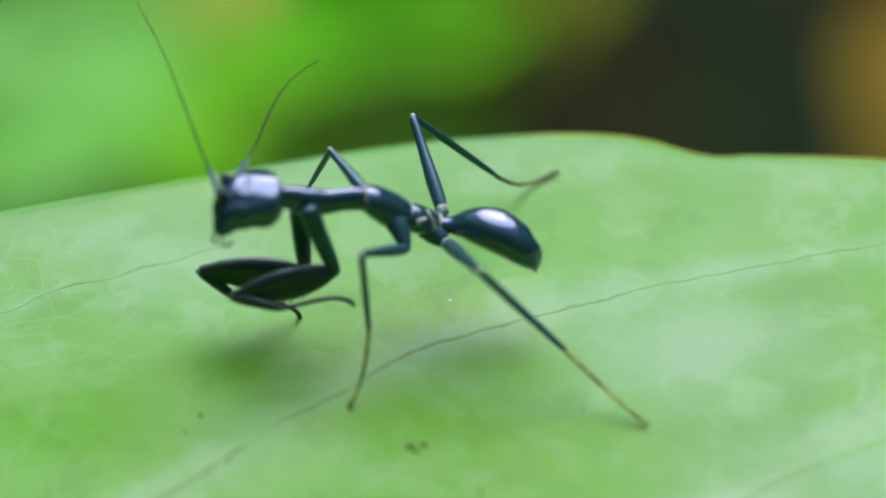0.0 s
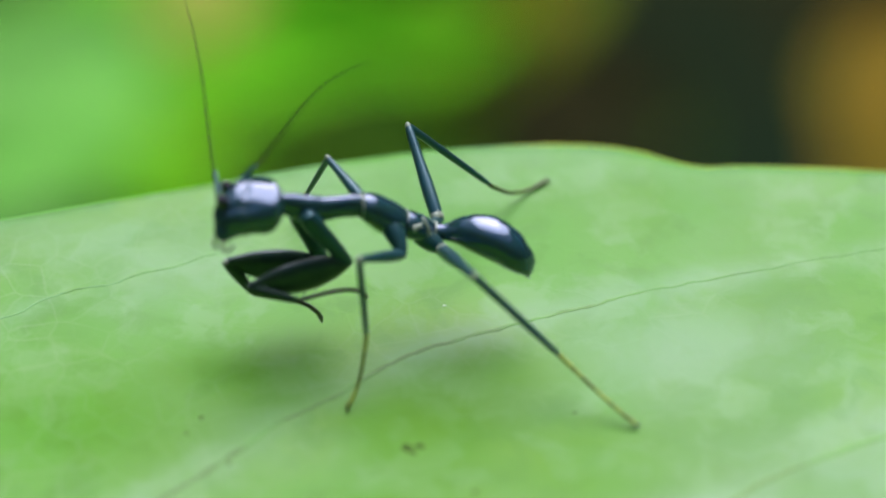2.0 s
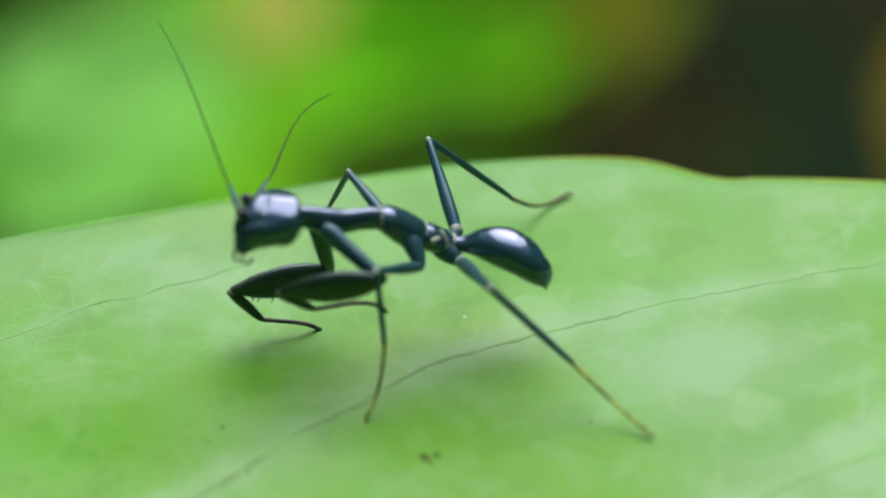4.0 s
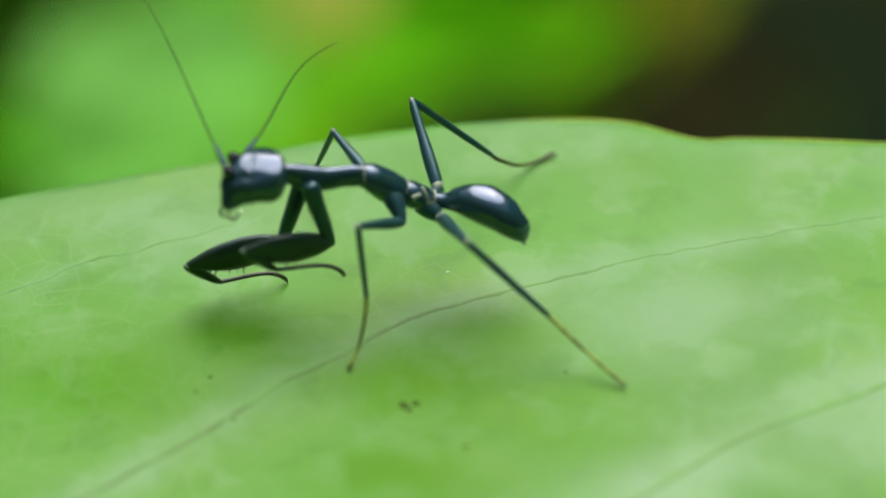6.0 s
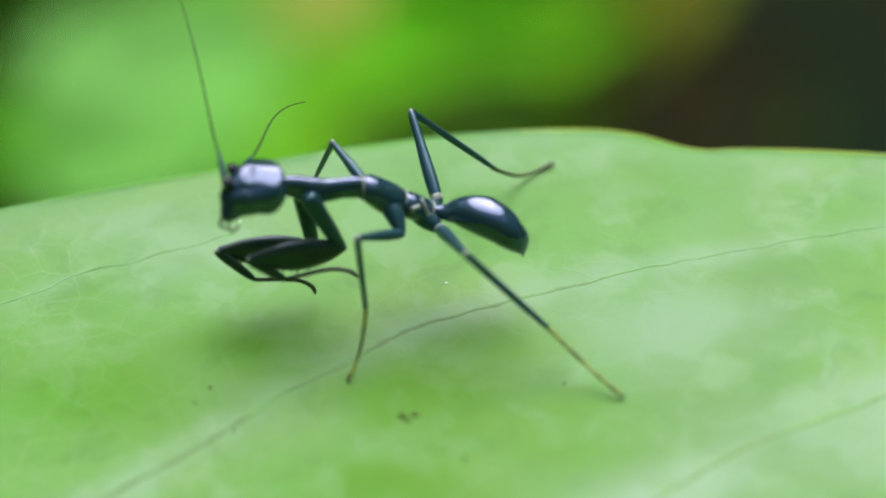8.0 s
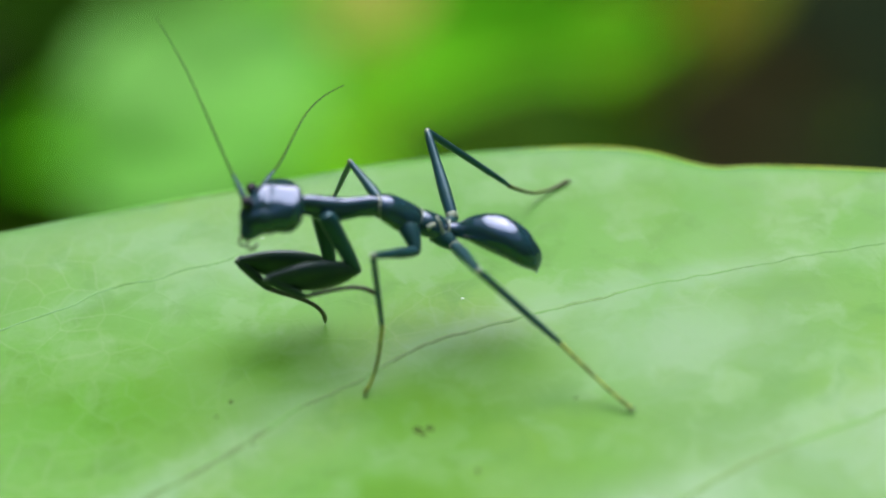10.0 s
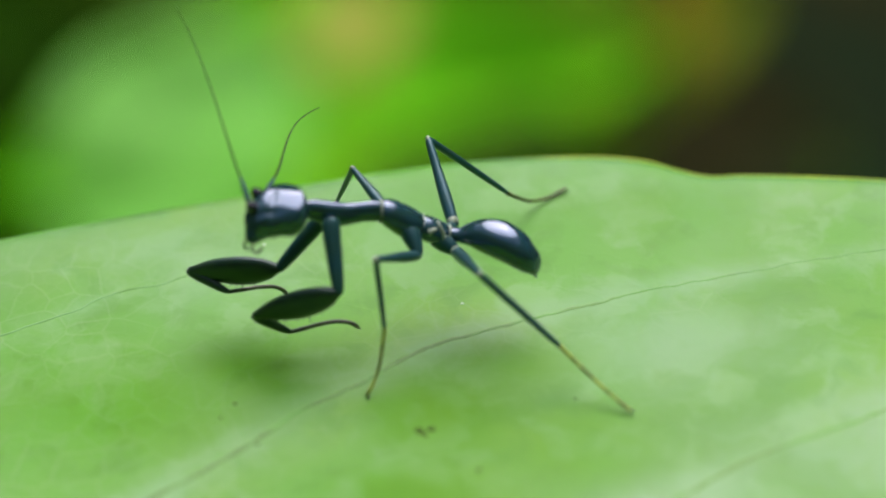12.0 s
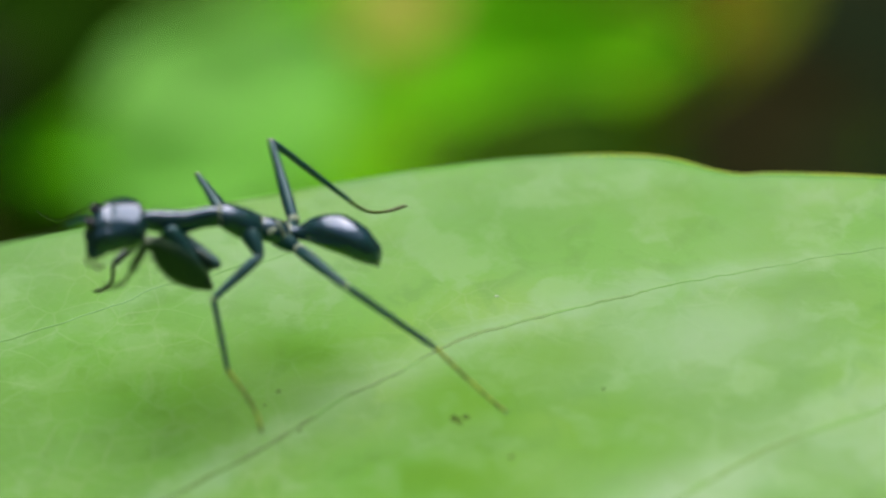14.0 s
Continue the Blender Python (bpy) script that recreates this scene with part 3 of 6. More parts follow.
    # upper joints of the walking legs
    for name, stations in (("mid_coxa", [(-0.55, -0.2, 4.2, 0.38, 0.42), (-0.35, -0.57, 3.98, 0.36, 0.38), (-0.18, -0.95, 3.72, 0.26, 0.27), (-0.11, -1.23, 3.56, 0.17, 0.17), (-0.16, -1.3, 3.58, 0.1, 0.1)]),
                           ("mid_coxa", [(-1.1, -0.1, 4.6, 0.26, 0.26), (-1.4, 0.22, 4.76, 0.18, 0.18), (-1.46, 0.3, 4.78, 0.1, 0.1)]),
                           ("hind_coxa", [(0.5, 0.05, 3.45, 0.38, 0.36), (0.88, -0.12, 3.22, 0.35, 0.33), (1.2, -0.32, 3.06, 0.2, 0.2), (1.26, -0.42, 3.08, 0.1, 0.1)]),
                           ("hind_coxa", [(0.75, 0.3, 3.45, 0.26, 0.26), (1.0, 0.7, 3.34, 0.24, 0.24), (1.1, 0.92, 3.33, 0.14, 0.14)])):
        bm = bmesh.new()
        loft(bm, stations, 12, 4, (1, 0.2, 0.3))
        part(name, bm, LIMB, mantis)


# the flat plates of the head: outward direction and distance from its middle
HEAD_PLATES = [(Vector((0.10, -0.31, 0.945)), 0.72), (Vector((0.10, 0.30, 0.95)), 0.78), (Vector((0.08, -0.78, 0.62)), 0.87), (Vector((-0.56, -0.20, 0.80)), 0.775)]


def head():
    bm = bmesh.new()
    loft(bm, [(-4.05, -0.95, 5.6, 0.30, 0.30), (-4.20, -1.02, 5.63, 0.74, 0.74), (-4.5, -1.15, 5.66, 0.97, 0.97), (-4.9, -1.32, 5.66, 0.97, 0.97), (-5.28, -1.58, 5.6, 0.80, 0.84),
              (-5.58, -1.88, 5.45, 0.62, 0.68), (-5.76, -2.12, 5.28, 0.34, 0.40), (-5.88, -2.3, 5.14, 0.20, 0.24), (-5.93, -2.38, 5.06, 0.06, 0.06)], 48, 7)
    centre = (-4.9, -1.3, 5.6)
    flat = FACET
    for v in bm.verts:
        for plate, start in HEAD_PLATES:
            rise = (v.co / MM - Vector((-4.7, -1.22, 5.66))).dot(plate) - start
            if rise > 0:
                v.co -= plate * rise * 0.94 * max(0, min(1, (v.co.x / MM + 5.25) / 0.12)) * MM
        rise = (v.co / MM - Vector((-4.7, -1.22, 5.66))).dot(flat) - 0.70
        if rise > -0.4:
            crease = (v.co / MM - Vector((-4.75, -1.83, 5.95))).dot(Vector((-0.25, 0.93, 0.34)))
            v.co -= flat * 0.08 * math.exp(-(crease / 0.09) ** 2) * max(0, min(1, (-4.45 - v.co.x / MM) / 0.5)) * MM
    ob = RIG["head"] = part("head", bm, CHITIN, mantis, "", centre)
    for c in ((-5.78, -1.85, 6.22), (-5.68, -1.05, 6.2)):
        bm = bmesh.new()
        ball(bm, c, (0.22, 0.26, 0.38), Euler((0.5, -0.3, 0.4)), 14)
        bmesh.ops.translate(bm, verts=bm.verts, vec=-Vector(centre) * MM)
        part("eye", bm, EYE, ob, "dark bulging compound eye")
    for a in ([(-5.88, -2.3, 5.2), (-6.06, -2.4, 5.18), (-6.1, -2.45, 4.94), (-5.95, -2.45, 4.84)], [(-5.72, -2.35, 5.15), (-5.84, -2.55, 4.94), (-5.66, -2.64, 4.84), (-5.46, -2.56, 5.02)]):
        bm = bmesh.new()
        loft(bm, [(*q, 0.05, 0.05) for q in a], 6, 4, (0, 0.5, 1))
        bmesh.ops.translate(bm, verts=bm.verts, vec=-Vector(centre) * MM)
        part("palp", bm, HORN, ob, "thin horn-coloured mouth palp")


def feeler(key, bow, reach, thick):
    bm = bmesh.new()
    loft(bm, [(0, 0, 0, 0.09, 0.09), (0.25, 0, 0, 0.10, 0.10), (0.55, 0, 0.01, 0.085, 0.085), (0.95, 0, 0.02, 0.05, 0.05)], 8, 3)
    scape_mesh = bm
    bm = bmesh.new()
    loft(bm, [(0.85 + reach * u, 0, bow * math.sin(math.pi * u ** 1.5), thick * (1 - 0.72 * u), thick * (1 - 0.72 * u)) for u in np.linspace(0, 1, 12)], 6, 3)
    ob = RIG[key] = part("antenna", bm, FEELER, mantis, "thread-thin dark antenna")
    part("scape", scape_mesh, LIMB, ob)


def forelegs():
    for side in ("near", "far"):
        limb(side + "_fore_coxa", "fore_coxa", [(-0.15, 0, 0, 0.2, 0.22), (0.1, 0, 0, 0.25, 0.33), (0.8, 0, 0, 0.25, 0.31), (1.7, 0, 0, 0.22, 0.27), (2.3, 0, 0, 0.19, 0.22), (2.55, 0, 0, 0.14, 0.17), (2.64, 0, 0, 0.05, 0.06)], LIMB, 14)
        thorns = [(x, float(np.interp(x, (0.5, 1.2, 1.9, 2.6), (0.44, 0.63, 0.61, 0.42))), (0.18, 0.36)[k % 2]) for k, x in enumerate(np.arange(0.8, 2.75, 0.24))]
        limb(side + "_fore_femur", "fore_femur", [(-0.12, 0, 0, 0.1, 0.12), (0.1, 0, 0, 0.19, 0.22), (0.5, 0, 0.03, 0.24, 0.46), (1.2, 0, 0.06, 0.27, 0.63), (1.9, 0, 0.05, 0.26, 0.62), (2.6, 0, 0.01, 0.22, 0.47),
             (3.15, 0, -0.02, 0.16, 0.24), (3.42, 0, 0, 0.13, 0.15), (3.5, 0, 0, 0.04, 0.05)], FORE, 16, thorns, "", (3.42, 0, 0.0, 0.12, 0.15, 0.14))
        barbs = [(0.35 + 0.17 * k, 0.10, 0.10) for k in range(7)]
        limb(side + "_fore_tibia", "fore_tibia", [(-0.05, 0, 0, 0.12, 0.13), (0.3, 0, 0, 0.15, 0.19), (0.9, 0, 0, 0.14, 0.18), (1.4, 0, 0, 0.11, 0.14), (1.62, 0, 0.02, 0.07, 0.09), (1.8, 0, 0.08, 0.01, 0.01)], FORE, 12, barbs)
        limb(side + "_fore_tarsus", "fore_tarsus", [(-0.05, 0, 0, 0.075, 0.08), (0.5, 0, 0.12, 0.075, 0.08), (1.1, 0, 0.26, 0.075, 0.08), (1.7, 0, 0.31, 0.075, 0.08), (2.15, 0, 0.2, 0.075, 0.08), (2.4, 0, 0.02, 0.075, 0.08), (2.52, 0, -0.15, 0.02, 0.02)], TOE, 8)


def walking_legs():
    for key, fem, tib, tar, thick, bow in (("near_hind", 3.47, 4.10, 3.38, 1.0, -0.05), ("far_hind", 3.64, 4.51, 3.64, 1.0, -0.5), ("near_mid", 2.30, 2.70, 2.49, 0.85, 0.16), ("far_mid", 2.16, 2.69, 3.60, 0.8, -0.05)):
        kind = key.split("_")[1]
        r = thick
        limb(key + "_femur", kind + "_femur", [(-0.1, 0, 0, 0.1 * r, 0.1 * r), (0.08, 0, 0, 0.21 * r, 0.21 * r), (0.3 * fem, 0, 0, 0.24 * r, 0.24 * r), (0.65 * fem, 0, 0, 0.18 * r, 0.18 * r), (0.95 * fem, 0, 0, 0.14 * r, 0.14 * r),
             (fem + 0.06, 0, 0, 0.05, 0.05)], LIMB, 12, (), "", (fem, 0, 0, 0.16, 0.12, 0.12))
        if kind == "hind":
            bm = bmesh.new()
            loft(bm, [(0.02, 0, 0, 0.20, 0.20), (0.08, 0, 0, 0.225, 0.225), (0.2, 0, 0, 0.235, 0.235), (0.28, 0, 0, 0.22, 0.22)], 12, 2)
            part("trochanter_ring", bm, IVORY, RIG[key + "_femur"], "pale ivory ring at the hip")
        limb(key + "_tibia", kind + "_tibia", [(-0.05, 0, 0, 0.10, 0.10), (0.3, 0, 0, 0.13 * r, 0.13 * r), (0.5 * tib, 0, 0, 0.125 * r, 0.125 * r), (0.9 * tib, 0, 0, 0.10 * r, 0.10 * r), (tib + 0.03, 0, 0, 0.05, 0.05)], LIMB, 10)
        foot = limb(key + "_tarsus", kind + "_tarsus", [(-0.05, 0, 0, 0.085, 0.085), (0.15 * tar, 0, 0.4 * bow, 0.08, 0.08), (0.5 * tar, 0, bow, 0.066, 0.066), (0.8 * tar, 0, 0.75 * bow, 0.066, 0.066), (tar - 0.1, 0, 0, 0.075, 0.075), (tar + 0.03, 0, 0.02, 0.03, 0.03)], DUSK if key == "far_hind" else SHIN, 8,
                    (), "thin olive-yellow foot")
        bm = bmesh.new()
        for s in (-1, 1):
            cone(bm, (tar - 0.08, 0, 0), (tar + 0.14, 0.12 * s, 0.05), 0.04)
        part("claw", bm, TOE, foot)


body()
head()
feeler("near_antenna", 0.15, 7.0, 0.040)
feeler("far_antenna", 0.42, 5.0, 0.046)
forelegs()
walking_legs()

cam.data.dof.use_dof = True
cam.data.dof.focus_object = FOCUS
cam.data.dof.aperture_fstop = 25


def motions():
    walk(RIG["near_fore_coxa"], [
        (0, mm(-3.14, -1.26, 5.13, -19.3, 72.3, -7.3)),
        (0.25, mm(-3.14, -1.26, 5.13, -18.5, 71.6, -6.5)),
        (0.5, mm(-3.14, -1.26, 5.13, -16.9, 70.4, -5.0)),
        (0.75, mm(-3.14, -1.26, 5.13, -14.3, 69.3, -2.4)),
        (1, mm(-3.14, -1.26, 5.13, -11.1, 68.1, 0.9)),
        (1.25, mm(-3.14, -1.26, 5.13, -8.7, 66.9, 3.4)),
        (1.5, mm(-3.14, -1.26, 5.13, -6.0, 65.4, 6.2)),
        (1.75, mm(-3.14, -1.26, 5.13, -0.8, 61.8, 11.9)),
        (2, mm(-3.14, -1.26, 5.13, 2.2, 59.0, 15.4)),
        (2.25, mm(-3.14, -1.26, 5.13, -0.9, 60.9, 12.3)),
        (2.5, mm(-3.14, -1.26, 5.13, -6.0, 62.7, 6.1)),
        (2.75, mm(-3.14, -1.26, 5.13, -10.1, 61.2, -0.7)),
        (3, mm(-3.14, -1.26, 5.13, -14.2, 56.9, -8.9)),
        (3.25, mm(-3.14, -1.26, 5.13, -16.9, 50.3, -16.8)),
        (3.5, mm(-3.14, -1.26, 5.13, -17.8, 42.0, -23.8)),
        (3.75, mm(-3.14, -1.26, 5.13, -17.1, 33.0, -30.0)),
        (4, mm(-3.14, -1.26, 5.13, -15.4, 24.1, -35.5)),
        (4.25, mm(-3.14, -1.26, 5.13, -13.1, 16.3, -40.2)),
        (4.5, mm(-3.14, -1.26, 5.13, -10.9, 10.2, -44.0)),
        (4.75, mm(-3.14, -1.26, 5.13, -9.2, 6.3, -46.6)),
        (5, mm(-3.14, -1.26, 5.13, -8.6, 4.9, -47.5)),
        (5.25, mm(-3.14, -1.26, 5.13, -14.1, 33.0, -23.6)),
        (5.5, mm(-3.14, -1.26, 5.13, 0.2, 64.9, 13.1)),
        (5.75, mm(-3.14, -1.26, 5.13, -0.7, 73.3, 12.2)),
        (6, mm(-3.14, -1.26, 5.13, -8.3, 77.8, 4.4)),
        (6.25, mm(-3.14, -1.26, 5.13, -28.9, 78.3, -16.4)),
        (6.5, mm(-3.14, -1.26, 5.13, -42.2, 77.3, -30.0)),
        (6.75, mm(-3.14, -1.26, 5.13, -26.1, 75.8, -13.9)),
        (7, mm(-3.14, -1.26, 5.13, -13.3, 72.2, -1.1)),
        (7.25, mm(-3.14, -1.26, 5.13, -14.2, 69.7, -2.2)),
        (7.5, mm(-3.14, -1.26, 5.13, -15.2, 68.1, -3.4)),
        (7.75, mm(-3.14, -1.26, 5.13, -8.7, 67.6, 3.5)),
        (8, mm(-3.14, -1.26, 5.13, -2.6, 67.2, 10.1)),
        (8.25, mm(-3.14, -1.26, 5.13, -2.9, 67.3, 9.8)),
        (8.5, mm(-3.14, -1.26, 5.13, -3.8, 67.5, 9.0)),
        (8.75, mm(-3.14, -1.26, 5.13, -5.2, 67.9, 7.7)),
        (9, mm(-3.14, -1.26, 5.13, -7.0, 68.3, 6.0)),
        (9.25, mm(-3.14, -1.26, 5.13, -9.2, 68.7, 3.9)),
        (9.5, mm(-3.14, -1.26, 5.13, -11.6, 69.0, 1.5)),
        (9.75, mm(-3.14, -1.26, 5.13, -14.2, 69.3, -1.2)),
        (10, mm(-3.14, -1.26, 5.13, -16.7, 69.5, -4.1)),
        (10.25, mm(-3.14, -1.26, 5.13, -19.0, 69.5, -6.9)),
        (10.5, mm(-3.14, -1.26, 5.13, -21.0, 69.4, -9.5)),
        (10.75, mm(-3.14, -1.26, 5.13, -21.6, 37.3, -30.2)),
        (11, mm(-3.14, -1.26, 5.13, -11.1, 6.8, -45.9)),
        (11.25, mm(-3.14, -1.26, 5.13, -34.5, 36.4, -44.1)),
        (11.5, mm(-3.14, -1.26, 5.13, -81.9, 61.1, -70.1)),
        (11.75, mm(-3.14, -1.26, 5.13, -91.0, 55.5, -77.2)),
        (12, mm(-3.14, -1.26, 5.13, -93.6, 51.6, -80.0)),
        (12.25, mm(-3.14, -1.26, 5.13, -61.5, 69.5, -47.7)),
        (12.5, mm(-3.14, -1.26, 5.13, 4.7, 60.4, 18.2)),
        (12.8, mm(-3.14, -1.26, 5.13, -5.4, 3.2, -46.9)),
        (13, mm(-3.14, -1.26, 5.13, -33.9, 70.5, -22.7)),
        (13.2, mm(-3.14, -1.26, 5.13, -98.5, 51.8, -83.9)),
        (13.3, mm(-3.14, -1.26, 5.13, -112.3, 51.3, -96.1)),
        (13.4, mm(-3.14, -1.26, 5.13, -148.1, 43.1, -125.6)),
        (13.5, mm(-3.14, -1.26, 5.13, -163.2, 34.5, -139.4)),
        (13.7, mm(-3.14, -1.26, 5.13, -121.1, 49.9, -106.4)),
        (13.8, mm(-3.14, -1.26, 5.13, -88.1, 64.4, -84.0)),
        (13.9, mm(-3.14, -1.26, 5.13, -44.9, 53.5, -42.0)),
        (14, mm(-3.14, -1.26, 5.13, -34.1, 55.3, -36.3))])
    walk(RIG["near_fore_femur"], [
        (0, mm(-2.39, -1.36, 2.75, -179.9, 0.9, -160.6)),
        (0.25, mm(-2.36, -1.35, 2.76, 179.9, -0.6, -159.3)),
        (0.5, mm(-2.30, -1.33, 2.77, 179.7, -2.0, -157.9)),
        (0.75, mm(-2.26, -1.30, 2.79, 179.8, -1.8, -158.1)),
        (1, mm(-2.21, -1.25, 2.81, 179.8, -1.6, -158.3)),
        (1.25, mm(-2.16, -1.20, 2.83, 179.5, -2.8, -156.6)),
        (1.5, mm(-2.11, -1.15, 2.86, 179.2, -3.9, -154.9)),
        (1.75, mm(-1.98, -1.02, 2.93, 179.6, -2.2, -156.2)),
        (2, mm(-1.90, -0.92, 2.99, 179.9, -0.5, -157.5)),
        (2.25, mm(-1.95, -1.00, 2.95, 178.0, -6.4, -151.6)),
        (2.5, mm(-2.00, -1.14, 2.91, 175.2, -12.0, -145.3)),
        (2.75, mm(-1.93, -1.28, 2.94, 175.0, -11.1, -146.7)),
        (3, mm(-1.79, -1.47, 3.04, 175.2, -8.8, -150.6)),
        (3.25, mm(-1.61, -1.72, 3.21, 175.6, -5.3, -156.3)),
        (3.5, mm(-1.44, -2.01, 3.46, 175.6, -1.1, -163.4)),
        (3.75, mm(-1.32, -2.31, 3.77, 175.2, 3.5, -171.3)),
        (4, mm(-1.28, -2.58, 4.11, 174.2, 8.0, -179.2)),
        (4.25, mm(-1.31, -2.81, 4.43, 172.8, 12.0, 173.5)),
        (4.5, mm(-1.37, -2.97, 4.69, 171.3, 15.0, 167.4)),
        (4.75, mm(-1.43, -3.06, 4.86, 170.1, 16.9, 163.2)),
        (5, mm(-1.46, -3.10, 4.92, 169.6, 17.6, 161.7)),
        (5.25, mm(-1.22, -2.10, 3.77, 176.2, 1.7, -176.2)),
        (5.5, mm(-2.11, -1.02, 2.87, 176.0, -16.2, -153.1)),
        (5.75, mm(-2.44, -1.11, 2.74, 174.8, -17.1, -149.6)),
        (6, mm(-2.61, -1.22, 2.69, 174.1, -17.4, -148.2)),
        (6.25, mm(-2.65, -1.40, 2.68, 176.7, -11.8, -152.0)),
        (6.5, mm(-2.66, -1.53, 2.69, 178.8, -6.0, -155.4)),
        (6.75, mm(-2.55, -1.41, 2.71, 177.5, -10.0, -153.3)),
        (7, mm(-2.38, -1.27, 2.75, 176.0, -13.9, -151.0)),
        (7.25, mm(-2.27, -1.29, 2.78, 176.8, -13.3, -153.7)),
        (7.5, mm(-2.21, -1.32, 2.81, 177.7, -12.3, -156.3)),
        (7.75, mm(-2.19, -1.20, 2.82, 177.7, -11.6, -155.6)),
        (8, mm(-2.19, -1.09, 2.83, 177.6, -11.3, -154.9)),
        (8.25, mm(-2.19, -1.10, 2.82, 177.6, -11.4, -154.8)),
        (8.5, mm(-2.20, -1.11, 2.82, 177.5, -11.6, -154.8)),
        (8.75, mm(-2.21, -1.13, 2.81, 177.4, -11.9, -154.7)),
        (9, mm(-2.22, -1.16, 2.81, 177.3, -12.2, -154.6)),
        (9.25, mm(-2.23, -1.20, 2.80, 177.2, -12.6, -154.6)),
        (9.5, mm(-2.25, -1.24, 2.80, 177.1, -13.0, -154.5)),
        (9.75, mm(-2.26, -1.28, 2.79, 177.1, -13.3, -154.5)),
        (10, mm(-2.27, -1.32, 2.79, 177.0, -13.6, -154.4)),
        (10.25, mm(-2.27, -1.36, 2.79, 176.9, -13.8, -154.4)),
        (10.5, mm(-2.27, -1.41, 2.79, 176.9, -13.9, -154.4)),
        (10.75, mm(-1.42, -2.26, 3.61, 178.5, -2.6, -168.5)),
        (11, mm(-1.41, -3.04, 4.83, 175.8, 12.5, 174.1)),
        (11.25, mm(-1.70, -2.66, 3.65, 171.3, 19.4, 167.5)),
        (11.5, mm(-2.73, -2.40, 2.94, 168.2, 22.5, 164.1)),
        (11.75, mm(-2.83, -2.64, 3.07, 169.7, 22.6, 167.4)),
        (12, mm(-2.87, -2.79, 3.17, 172.8, 22.6, 174.7)),
        (12.25, mm(-2.55, -1.91, 2.79, 178.7, 11.0, -166.3)),
        (12.5, mm(-1.97, -0.87, 2.96, 179.7, -1.0, -152.4)),
        (12.8, mm(-1.43, -3.08, 4.99, 170.9, 18.4, 166.0)),
        (13, mm(-2.37, -1.58, 2.77, 168.2, -26.2, -141.8)),
        (13.2, mm(-2.98, -2.80, 3.17, 164.4, 15.2, 146.1)),
        (13.3, mm(-3.31, -2.81, 3.18, 167.3, 19.1, 157.1)),
        (13.4, mm(-4.20, -2.74, 3.42, 173.3, 19.3, 172.6)),
        (13.5, mm(-4.70, -2.60, 3.71, 172.9, 25.6, 176.4)),
        (13.7, mm(-3.59, -2.80, 3.22, 169.8, 26.5, 166.4)),
        (13.8, mm(-3.03, -2.33, 2.88, 169.2, 19.3, 152.2)),
        (13.9, mm(-2.03, -2.26, 3.12, 173.9, 21.0, 172.6)),
        (14, mm(-1.99, -2.10, 3.08, 167.3, -57.9, -157.5))])
